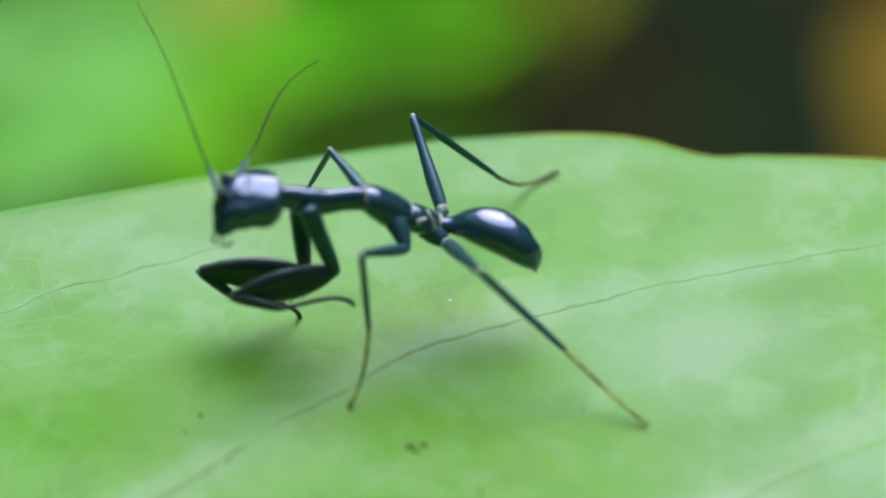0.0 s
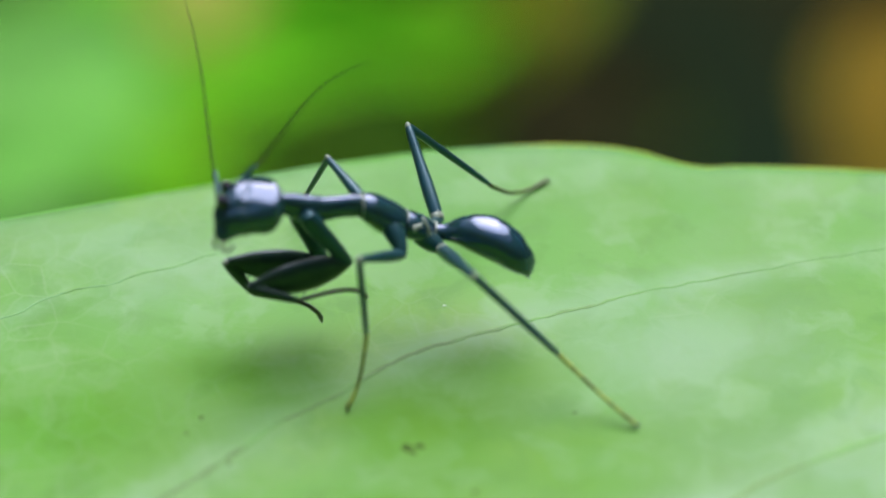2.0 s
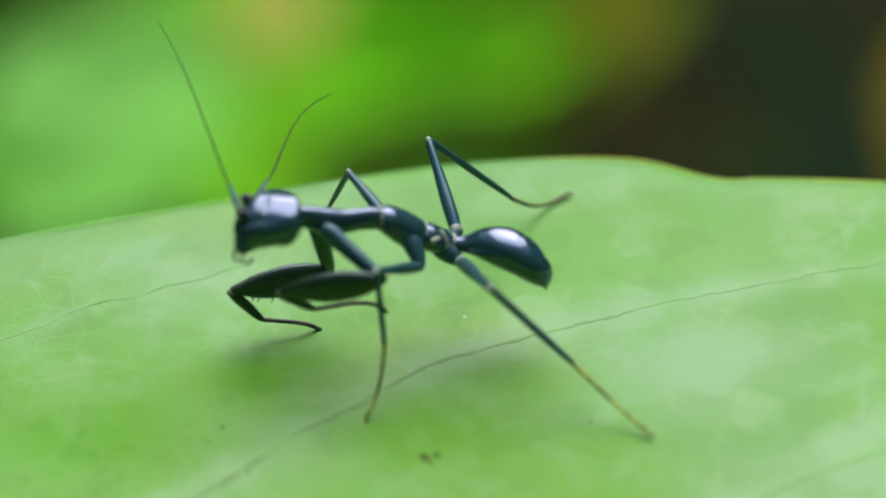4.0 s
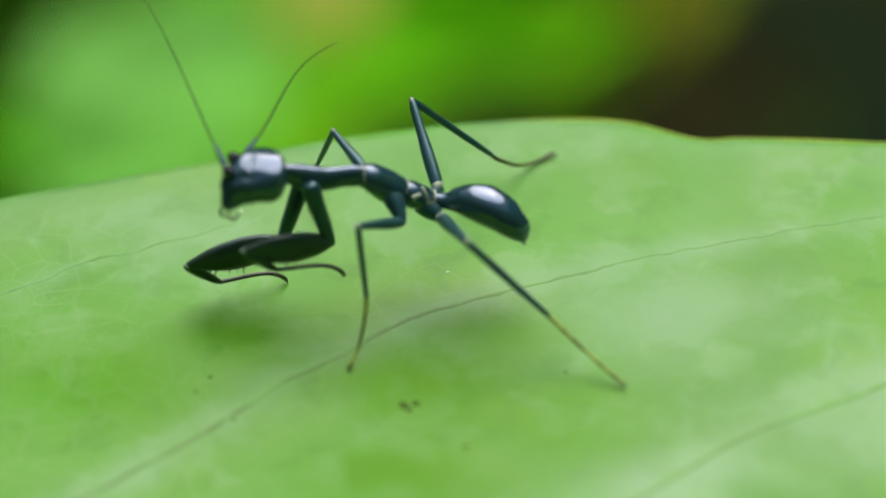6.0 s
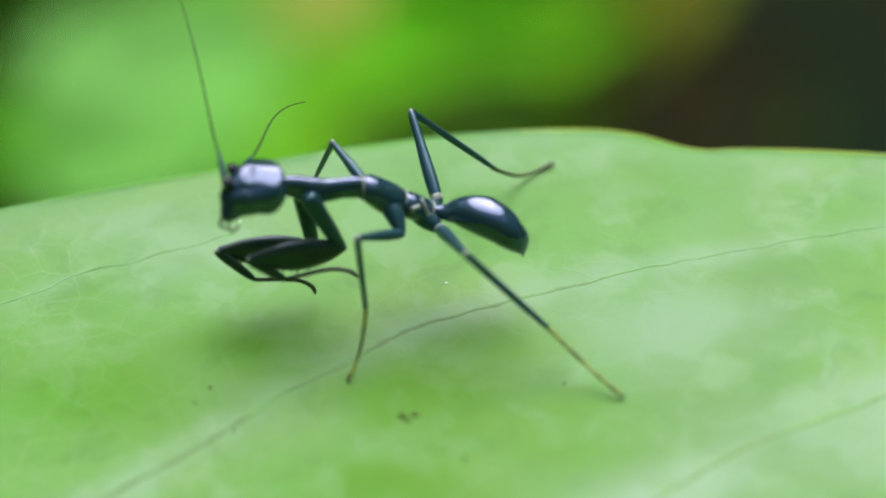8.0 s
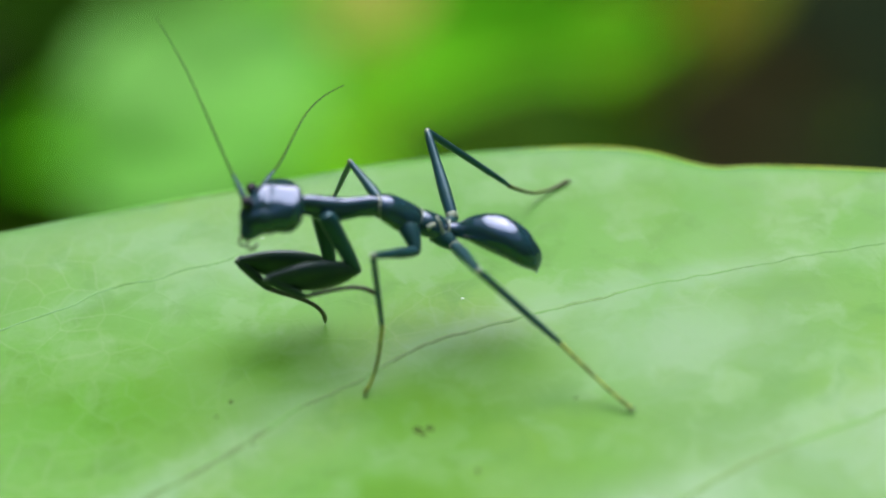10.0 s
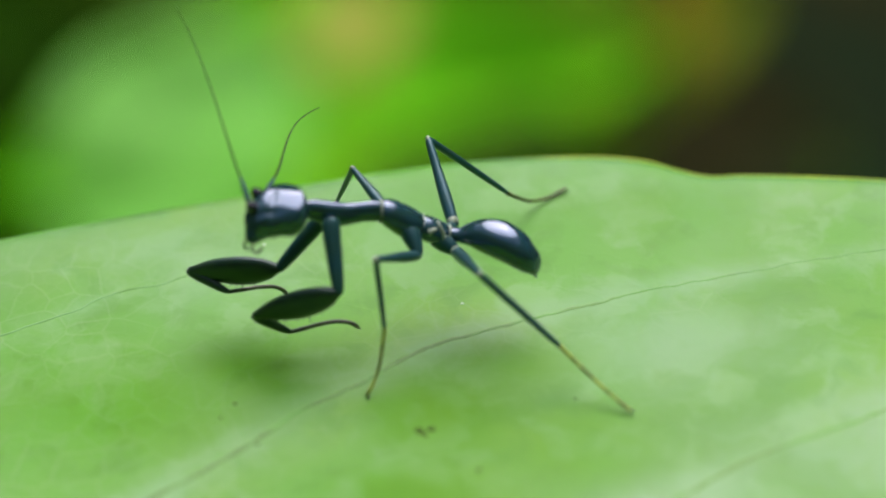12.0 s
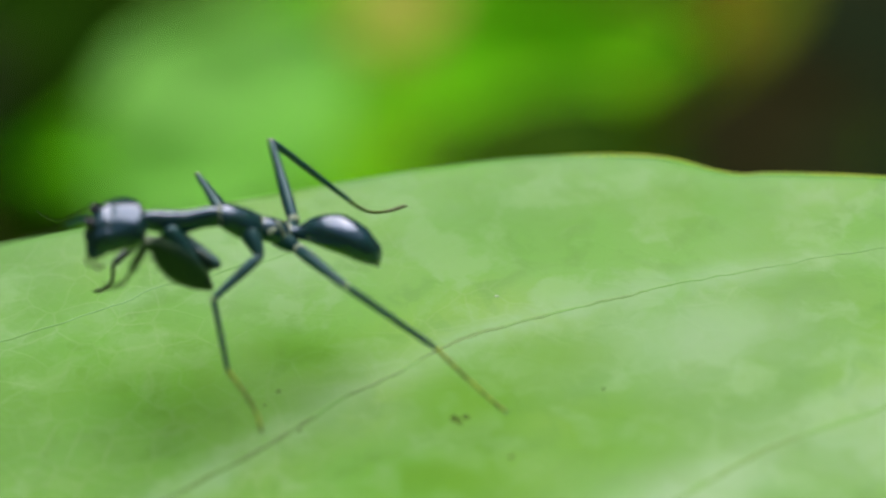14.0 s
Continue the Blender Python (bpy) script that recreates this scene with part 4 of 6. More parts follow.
    walk(RIG["near_fore_tibia"], [
        (0, mm(-5.64, -2.50, 2.69, -4.7, 13.2, -6.9)),
        (0.25, mm(-5.58, -2.57, 2.79, -4.8, 13.4, -7.3)),
        (0.5, mm(-5.50, -2.63, 2.90, -5.0, 13.5, -7.7)),
        (0.75, mm(-5.46, -2.58, 2.90, -4.9, 13.2, -7.5)),
        (1, mm(-5.41, -2.52, 2.91, -4.7, 12.8, -7.3)),
        (1.25, mm(-5.32, -2.57, 3.00, -4.5, 12.5, -7.2)),
        (1.5, mm(-5.22, -2.61, 3.09, -4.4, 12.4, -7.0)),
        (1.75, mm(-5.14, -2.41, 3.06, -4.5, 15.2, -4.3)),
        (2, mm(-5.09, -2.24, 3.02, -4.0, 20.1, 1.2)),
        (2.25, mm(-4.97, -2.63, 3.33, 0.2, 25.4, 12.9)),
        (2.5, mm(-4.77, -3.06, 3.63, 4.8, 29.3, 22.5)),
        (2.75, mm(-4.76, -3.13, 3.60, 5.7, 32.1, 23.4)),
        (3, mm(-4.76, -3.15, 3.56, 6.8, 35.0, 24.3)),
        (3.25, mm(-4.76, -3.10, 3.53, 7.8, 37.8, 25.2)),
        (3.5, mm(-4.75, -2.99, 3.52, 8.9, 40.4, 26.2)),
        (3.75, mm(-4.73, -2.83, 3.56, 10.0, 42.8, 27.2)),
        (4, mm(-4.70, -2.63, 3.63, 11.0, 44.9, 28.1)),
        (4.25, mm(-4.66, -2.42, 3.71, 12.0, 46.6, 29.0)),
        (4.5, mm(-4.62, -2.24, 3.79, 12.7, 48.0, 29.7)),
        (4.75, mm(-4.59, -2.11, 3.85, 13.2, 48.8, 30.1)),
        (5, mm(-4.58, -2.06, 3.87, 13.4, 49.1, 30.3)),
        (5.25, mm(-4.66, -2.33, 3.67, 8.3, 49.3, 23.7)),
        (5.5, mm(-5.06, -2.52, 3.83, 3.2, 48.9, 17.1)),
        (5.75, mm(-5.28, -2.78, 3.75, 6.2, 48.1, 21.1)),
        (6, mm(-5.41, -2.95, 3.72, 8.9, 47.0, 24.9)),
        (6.25, mm(-5.63, -2.99, 3.39, 3.2, 38.2, 17.5)),
        (6.5, mm(-5.78, -2.96, 3.05, -0.5, 29.4, 11.9)),
        (6.75, mm(-5.58, -2.94, 3.30, 3.4, 38.2, 17.7)),
        (7, mm(-5.30, -2.90, 3.58, 9.1, 46.5, 25.2)),
        (7.25, mm(-5.28, -2.78, 3.58, 7.4, 45.7, 23.0)),
        (7.5, mm(-5.30, -2.67, 3.55, 4.9, 44.5, 19.7)),
        (7.75, mm(-5.27, -2.60, 3.52, 3.0, 44.1, 17.1)),
        (8, mm(-5.25, -2.53, 3.50, 1.7, 43.7, 15.3)),
        (8.25, mm(-5.25, -2.53, 3.50, 1.3, 43.0, 14.6)),
        (8.5, mm(-5.25, -2.55, 3.51, 0.8, 42.3, 14.0)),
        (8.75, mm(-5.26, -2.58, 3.52, 0.4, 41.4, 13.4)),
        (9, mm(-5.27, -2.61, 3.54, 0.1, 40.6, 12.8)),
        (9.25, mm(-5.27, -2.64, 3.55, -0.2, 39.7, 12.4)),
        (9.5, mm(-5.28, -2.68, 3.57, -0.5, 38.9, 12.0)),
        (9.75, mm(-5.29, -2.73, 3.59, -0.7, 38.2, 11.6)),
        (10, mm(-5.29, -2.77, 3.60, -0.9, 37.7, 11.4)),
        (10.25, mm(-5.29, -2.81, 3.61, -1.0, 37.3, 11.3)),
        (10.5, mm(-5.29, -2.85, 3.62, -1.0, 37.2, 11.2)),
        (10.75, mm(-4.80, -2.95, 3.77, 1.1, 41.2, 14.4)),
        (11, mm(-4.76, -2.70, 4.09, 4.0, 46.6, 18.4)),
        (11.25, mm(-4.87, -1.95, 2.50, 2.9, 49.5, 16.7)),
        (11.5, mm(-5.79, -1.52, 1.62, 1.3, 51.0, 14.5)),
        (11.75, mm(-5.93, -1.94, 1.74, 1.7, 45.8, 15.2)),
        (12, mm(-6.04, -2.50, 1.84, 2.6, 39.7, 16.9)),
        (12.25, mm(-5.84, -2.71, 2.13, 4.5, 38.1, 20.0)),
        (12.5, mm(-5.02, -2.47, 3.02, 5.6, 37.4, 22.0)),
        (12.8, mm(-4.61, -2.29, 3.90, 1.3, 39.4, 14.9)),
        (13, mm(-4.80, -3.50, 4.30, 7.8, 65.4, 21.4)),
        (13.2, mm(-5.74, -0.94, 2.26, -57.2, 24.5, -62.2)),
        (13.3, mm(-6.31, -1.55, 2.05, -69.5, 62.9, -60.0)),
        (13.4, mm(-7.43, -2.32, 2.28, -98.0, 56.3, -84.6)),
        (13.5, mm(-7.81, -2.41, 2.22, -155.7, 37.0, -130.5)),
        (13.7, mm(-6.60, -2.08, 1.68, -153.7, 37.7, -132.6)),
        (13.8, mm(-5.91, -0.82, 1.74, -164.9, 26.9, -146.3)),
        (13.9, mm(-5.23, -1.84, 1.88, -123.6, 47.6, -107.0)),
        (14, mm(-3.69, -2.80, 6.00, 172.3, 58.1, 171.6))])
    walk(RIG["near_fore_tarsus"], [
        (0, mm(-4.05, -2.70, 2.32, 1.8, 12.5, 21.3)),
        (0.25, mm(-3.99, -2.78, 2.41, 2.0, 12.7, 21.9)),
        (0.5, mm(-3.91, -2.85, 2.51, 2.3, 13.0, 22.8)),
        (0.75, mm(-3.86, -2.79, 2.52, 2.5, 13.6, 23.3)),
        (1, mm(-3.82, -2.72, 2.54, 2.8, 14.4, 24.0)),
        (1.25, mm(-3.73, -2.77, 2.64, 4.0, 15.6, 27.4)),
        (1.5, mm(-3.62, -2.80, 2.74, 5.0, 16.3, 30.3)),
        (1.75, mm(-3.55, -2.53, 2.63, 3.2, 14.1, 25.4)),
        (2, mm(-3.54, -2.21, 2.45, 1.6, 11.7, 20.6)),
        (2.25, mm(-3.51, -2.30, 2.62, 2.3, 13.7, 22.3)),
        (2.5, mm(-3.44, -2.51, 2.82, 3.1, 15.7, 24.1)),
        (2.75, mm(-3.48, -2.58, 2.72, 2.9, 15.4, 23.4)),
        (3, mm(-3.53, -2.59, 2.62, 2.5, 14.6, 21.6)),
        (3.25, mm(-3.58, -2.54, 2.52, 1.8, 13.5, 18.9)),
        (3.5, mm(-3.62, -2.44, 2.46, 1.1, 12.0, 15.6)),
        (3.75, mm(-3.65, -2.28, 2.44, 0.4, 10.4, 12.1)),
        (4, mm(-3.67, -2.08, 2.46, -0.1, 8.7, 8.6)),
        (4.25, mm(-3.67, -1.88, 2.51, -0.5, 7.1, 5.5)),
        (4.5, mm(-3.66, -1.69, 2.57, -0.8, 5.8, 2.9)),
        (4.75, mm(-3.65, -1.57, 2.61, -1.0, 4.9, 1.1)),
        (5, mm(-3.65, -1.52, 2.63, -1.0, 4.6, 0.5)),
        (5.25, mm(-3.67, -1.90, 2.42, -0.4, 6.0, 9.1)),
        (5.5, mm(-4.02, -2.20, 2.59, 0.7, 8.7, 17.7)),
        (5.75, mm(-4.25, -2.38, 2.52, 1.0, 13.7, 17.1)),
        (6, mm(-4.39, -2.48, 2.51, 1.1, 17.4, 16.5)),
        (6.25, mm(-4.40, -2.60, 2.37, 1.4, 14.7, 18.6)),
        (6.5, mm(-4.38, -2.67, 2.24, 1.3, 9.9, 20.6)),
        (6.75, mm(-4.34, -2.54, 2.28, 0.3, 4.1, 13.3)),
        (7, mm(-4.28, -2.41, 2.38, -0.0, -0.1, 6.1)),
        (7.25, mm(-4.22, -2.33, 2.40, 0.1, -0.9, 6.2)),
        (7.5, mm(-4.19, -2.27, 2.39, 0.1, -1.2, 6.4)),
        (7.75, mm(-4.13, -2.25, 2.37, 0.1, -0.8, 6.2)),
        (8, mm(-4.10, -2.21, 2.36, -0.0, -0.2, 5.9)),
        (8.25, mm(-4.08, -2.23, 2.38, -0.0, 0.1, 5.9)),
        (8.5, mm(-4.07, -2.26, 2.40, -0.1, 0.4, 5.9)),
        (8.75, mm(-4.06, -2.29, 2.43, -0.1, 0.7, 5.9)),
        (9, mm(-4.04, -2.33, 2.46, -0.2, 0.9, 6.0)),
        (9.25, mm(-4.03, -2.37, 2.50, -0.2, 1.1, 6.0)),
        (9.5, mm(-4.02, -2.42, 2.53, -0.3, 1.4, 6.0)),
        (9.75, mm(-4.02, -2.46, 2.57, -0.3, 1.6, 6.1)),
        (10, mm(-4.01, -2.51, 2.59, -0.3, 1.9, 6.2)),
        (10.25, mm(-4.01, -2.56, 2.61, -0.3, 2.3, 6.2)),
        (10.5, mm(-4.00, -2.60, 2.62, -0.3, 2.8, 6.3)),
        (10.75, mm(-3.60, -2.64, 2.68, 0.1, 4.9, 12.6)),
        (11, mm(-3.69, -2.34, 2.89, 0.7, 6.7, 19.0)),
        (11.25, mm(-3.85, -1.65, 1.25, 3.8, -4.9, -2.6)),
        (11.5, mm(-4.79, -1.26, 0.34, 11.1, -14.4, -25.5)),
        (11.75, mm(-4.82, -1.64, 0.56, 4.5, -8.2, -8.8)),
        (12, mm(-4.83, -2.13, 0.79, -0.0, -0.4, 7.0)),
        (12.25, mm(-4.62, -2.27, 1.11, 0.1, -1.2, 7.2)),
        (12.5, mm(-3.81, -1.98, 2.01, 0.2, -2.0, 7.3)),
        (12.8, mm(-3.38, -1.96, 2.85, 3.5, 18.2, 24.0)),
        (13, mm(-4.16, -3.25, 2.80, 15.1, 39.4, 35.8)),
        (13.2, mm(-5.04, -2.27, 1.58, 8.2, 35.2, 26.9)),
        (13.3, mm(-5.93, -2.20, 0.58, 7.3, 28.7, 26.5)),
        (13.4, mm(-7.35, -3.24, 0.91, 6.6, 26.1, 26.7)),
        (13.5, mm(-8.67, -3.41, 1.23, -8.7, 29.1, -4.9)),
        (13.7, mm(-7.48, -3.04, 0.67, -133.5, 64.1, -122.1)),
        (13.8, mm(-7.13, -1.63, 0.99, 156.3, 56.0, 155.9)),
        (13.9, mm(-5.55, -2.90, 0.67, -160.1, 48.2, -144.9)),
        (14, mm(-4.55, -2.68, 4.60, 136.6, 41.5, 135.8))])
    walk(RIG["far_fore_coxa"], [
        (0, mm(-3.53, -0.22, 4.53, -81.5, 82.2, -68.8)),
        (0.25, mm(-3.53, -0.22, 4.53, -72.7, 82.1, -60.1)),
        (0.5, mm(-3.53, -0.22, 4.53, -57.7, 81.5, -45.2)),
        (0.75, mm(-3.53, -0.22, 4.53, -43.3, 80.6, -30.9)),
        (1, mm(-3.53, -0.22, 4.53, -30.5, 79.1, -18.2)),
        (1.25, mm(-3.53, -0.22, 4.53, -22.3, 77.2, -10.0)),
        (1.5, mm(-3.53, -0.22, 4.53, -15.6, 75.0, -3.3)),
        (1.75, mm(-3.53, -0.22, 4.53, -6.6, 71.9, 5.9)),
        (2, mm(-3.53, -0.22, 4.53, -0.3, 69.8, 12.5)),
        (2.25, mm(-3.53, -0.22, 4.53, 2.2, 69.8, 15.2)),
        (2.5, mm(-3.53, -0.22, 4.53, 4.6, 69.9, 17.7)),
        (2.75, mm(-3.53, -0.22, 4.53, 8.6, 70.3, 21.8)),
        (3, mm(-3.53, -0.22, 4.53, 14.4, 71.0, 27.5)),
        (3.25, mm(-3.53, -0.22, 4.53, 22.1, 72.0, 35.1)),
        (3.5, mm(-3.53, -0.22, 4.53, 31.8, 72.9, 44.7)),
        (3.75, mm(-3.53, -0.22, 4.53, 43.4, 73.5, 56.1)),
        (4, mm(-3.53, -0.22, 4.53, 56.3, 73.8, 68.8)),
        (4.25, mm(-3.53, -0.22, 4.53, 69.6, 73.5, 81.9)),
        (4.5, mm(-3.53, -0.22, 4.53, 82.4, 72.7, 94.5)),
        (4.75, mm(-3.53, -0.22, 4.53, 94.0, 71.6, 106.0)),
        (5, mm(-3.53, -0.22, 4.53, 104.5, 70.3, 116.5)),
        (5.25, mm(-3.53, -0.22, 4.53, 130.9, 71.5, 142.7)),
        (5.5, mm(-3.53, -0.22, 4.53, 160.5, 70.6, 172.3)),
        (5.75, mm(-3.53, -0.22, 4.53, 170.1, 70.3, -177.7)),
        (6, mm(-3.53, -0.22, 4.53, 179.6, 69.4, -167.6)),
        (6.25, mm(-3.53, -0.22, 4.53, -165.7, 56.6, -149.4)),
        (6.5, mm(-3.53, -0.22, 4.53, -162.4, 44.4, -142.8)),
        (6.75, mm(-3.53, -0.22, 4.53, -167.0, 59.0, -151.0)),
        (7, mm(-3.53, -0.22, 4.53, 172.0, 77.3, -175.4)),
        (7.25, mm(-3.53, -0.22, 4.53, 137.1, 84.7, 149.8)),
        (7.5, mm(-3.53, -0.22, 4.53, 65.8, 85.5, 78.7)),
        (7.75, mm(-3.53, -0.22, 4.53, 35.5, 84.0, 48.4)),
        (8, mm(-3.53, -0.22, 4.53, 24.9, 83.2, 37.9)),
        (8.25, mm(-3.53, -0.22, 4.53, 22.9, 83.4, 35.9)),
        (8.5, mm(-3.53, -0.22, 4.53, 20.8, 83.5, 33.8)),
        (8.75, mm(-3.53, -0.22, 4.53, 18.8, 83.7, 31.7)),
        (9, mm(-3.53, -0.22, 4.53, 16.7, 83.9, 29.6)),
        (9.25, mm(-3.53, -0.22, 4.53, 14.8, 84.2, 27.7)),
        (9.5, mm(-3.53, -0.22, 4.53, 13.1, 84.4, 25.9)),
        (9.75, mm(-3.53, -0.22, 4.53, 11.7, 84.6, 24.5)),
        (10, mm(-3.53, -0.22, 4.53, 10.7, 84.9, 23.5)),
        (10.25, mm(-3.53, -0.22, 4.53, 10.4, 85.1, 23.2)),
        (10.5, mm(-3.53, -0.22, 4.53, 10.9, 85.4, 23.7)),
        (10.75, mm(-3.53, -0.22, 4.53, 91.5, 83.6, 103.8)),
        (11, mm(-3.53, -0.22, 4.53, 128.4, 74.0, 140.2)),
        (11.25, mm(-3.53, -0.22, 4.53, -174.5, 57.5, -156.7)),
        (11.5, mm(-3.53, -0.22, 4.53, -161.0, 35.9, -136.8)),
        (11.75, mm(-3.53, -0.22, 4.53, -166.2, 39.3, -145.9)),
        (12, mm(-3.53, -0.22, 4.53, -173.3, 44.1, -157.5)),
        (12.25, mm(-3.53, -0.22, 4.53, -174.2, 48.7, -159.3)),
        (12.5, mm(-3.53, -0.22, 4.53, -174.6, 56.8, -160.7)),
        (12.8, mm(-3.53, -0.22, 4.53, 75.3, 70.5, 88.9)),
        (13, mm(-3.53, -0.22, 4.53, 9.8, 56.2, 24.6)),
        (13.2, mm(-3.53, -0.22, 4.53, 4.2, 50.1, 18.2)),
        (13.3, mm(-3.53, -0.22, 4.53, 22.9, 66.8, 36.2)),
        (13.4, mm(-3.53, -0.22, 4.53, 108.3, 70.5, 119.4)),
        (13.5, mm(-3.53, -0.22, 4.53, 148.4, 50.8, 154.1)),
        (13.7, mm(-3.53, -0.22, 4.53, 145.4, 75.5, 152.9)),
        (13.8, mm(-3.53, -0.22, 4.53, 7.8, 70.6, 12.9)),
        (13.9, mm(-3.53, -0.22, 4.53, -28.1, 80.0, -19.3)),
        (14, mm(-3.53, -0.22, 4.53, -31.0, 19.5, -36.1))])
    walk(RIG["far_fore_femur"], [
        (0, mm(-3.41, -0.54, 2.05, -179.2, -4.7, -176.7)),
        (0.25, mm(-3.36, -0.52, 2.05, -179.3, -3.5, -178.4)),
        (0.5, mm(-3.27, -0.48, 2.06, -179.5, -2.3, 179.9)),
        (0.75, mm(-3.18, -0.43, 2.06, -179.3, -3.5, -178.8)),
        (1, mm(-3.08, -0.37, 2.08, -179.1, -4.7, -177.6)),
        (1.25, mm(-2.98, -0.32, 2.09, -179.8, -1.0, 178.7)),
        (1.5, mm(-2.88, -0.26, 2.12, 179.2, 2.6, 175.0)),
        (1.75, mm(-2.76, -0.14, 2.15, -180.0, -6.0, -174.9)),
        (2, mm(-2.69, -0.03, 2.18, 179.3, -14.6, -164.4)),
        (2.25, mm(-2.70, 0.01, 2.18, 179.3, -13.7, -164.1)),
        (2.5, mm(-2.71, 0.04, 2.18, 179.3, -12.1, -164.0)),
        (2.75, mm(-2.75, 0.09, 2.18, 179.4, -10.3, -164.0)),
        (3, mm(-2.81, 0.16, 2.17, 179.5, -8.0, -164.0)),
        (3.25, mm(-2.90, 0.22, 2.15, 179.6, -5.5, -164.0)),
        (3.5, mm(-3.01, 0.30, 2.14, 179.8, -2.8, -164.0)),
        (3.75, mm(-3.14, 0.37, 2.13, 180.0, -0.1, -164.0)),
        (4, mm(-3.28, 0.43, 2.13, -179.9, 2.5, -163.9)),
        (4.25, mm(-3.43, 0.48, 2.13, -179.7, 4.7, -163.9)),
        (4.5, mm(-3.59, 0.52, 2.14, -179.6, 6.5, -163.9)),
        (4.75, mm(-3.75, 0.54, 2.16, -179.5, 7.7, -163.9)),
        (5, mm(-3.91, 0.53, 2.18, -179.5, 8.1, -163.9)),
        (5.25, mm(-4.16, 0.26, 2.16, -179.7, 6.8, -164.6)),
        (5.5, mm(-4.35, -0.11, 2.17, -179.8, 5.4, -165.3)),
        (5.75, mm(-4.37, -0.25, 2.18, -179.7, 5.8, -164.6)),
        (6, mm(-4.39, -0.41, 2.19, -179.6, 6.4, -163.8)),
        (6.25, mm(-4.72, -0.92, 2.44, -179.7, 7.1, -164.7)),
        (6.5, mm(-4.95, -1.30, 2.78, -179.9, 7.5, -166.3)),
        (6.75, mm(-4.66, -0.84, 2.39, -180.0, 4.7, -167.7)),
        (7, mm(-4.08, -0.26, 2.09, 180.0, 0.7, -168.7)),
        (7.25, mm(-3.73, -0.10, 2.04, -179.9, -1.4, -169.1)),
        (7.5, mm(-3.49, -0.03, 2.04, -179.9, -3.5, -169.3)),
        (7.75, mm(-3.36, -0.03, 2.04, 179.8, -7.4, -166.3)),
        (8, mm(-3.30, -0.04, 2.05, 179.3, -10.5, -163.3)),
        (8.25, mm(-3.30, -0.05, 2.05, 179.3, -11.5, -163.3)),
        (8.5, mm(-3.30, -0.06, 2.05, 179.3, -12.4, -163.5)),
        (8.75, mm(-3.30, -0.08, 2.04, 179.4, -13.2, -163.7)),
        (9, mm(-3.30, -0.09, 2.04, 179.4, -14.0, -164.0)),
        (9.25, mm(-3.30, -0.10, 2.04, 179.5, -14.7, -164.4)),
        (9.5, mm(-3.31, -0.11, 2.04, 179.6, -15.3, -164.8)),
        (9.75, mm(-3.32, -0.12, 2.04, 179.7, -15.7, -165.3)),
        (10, mm(-3.33, -0.13, 2.04, 179.8, -16.1, -165.9)),
        (10.25, mm(-3.34, -0.14, 2.04, 179.9, -16.3, -166.5)),
        (10.5, mm(-3.35, -0.14, 2.04, 180.0, -16.4, -167.1)),
        (10.75, mm(-3.60, 0.05, 2.05, -179.7, -11.3, -168.7)),
        (11, mm(-4.06, 0.22, 2.13, -179.8, -3.1, -171.5)),
        (11.25, mm(-4.76, -0.75, 2.42, 178.8, 4.5, -178.4)),
        (11.5, mm(-5.01, -1.61, 3.06, 177.2, 8.8, 175.2)),
        (11.75, mm(-5.13, -1.30, 2.95, 177.3, 7.9, 173.7)),
        (12, mm(-5.19, -0.91, 2.79, 177.5, 7.0, 173.1)),
        (12.25, mm(-5.07, -0.80, 2.65, 177.5, 8.0, 174.7)),
        (12.5, mm(-4.82, -0.67, 2.44, 177.7, 9.1, 178.8)),
        (12.8, mm(-3.51, 0.61, 2.17, 170.2, -27.3, -146.6)),
        (13, mm(-2.27, 0.36, 2.45, -175.9, -15.0, 177.3)),
        (13.2, mm(-2.01, 0.28, 2.61, -177.0, -16.7, -177.4)),
        (13.3, mm(-2.74, 0.36, 2.23, -164.3, -30.1, 162.3)),
        (13.4, mm(-3.94, 0.51, 2.17, -157.7, -45.1, 162.0)),
        (13.5, mm(-4.95, 0.47, 2.59, -175.1, -50.0, -173.8)),
        (13.7, mm(-4.09, 0.07, 2.11, -160.0, -52.2, 163.7)),
        (13.8, mm(-2.72, -0.03, 2.17, -174.8, -5.3, 146.4)),
        (13.9, mm(-3.12, -0.36, 2.07, 178.9, -41.4, -169.2)),
        (14, mm(-1.63, -1.61, 3.69, 179.7, -1.2, 149.4))])
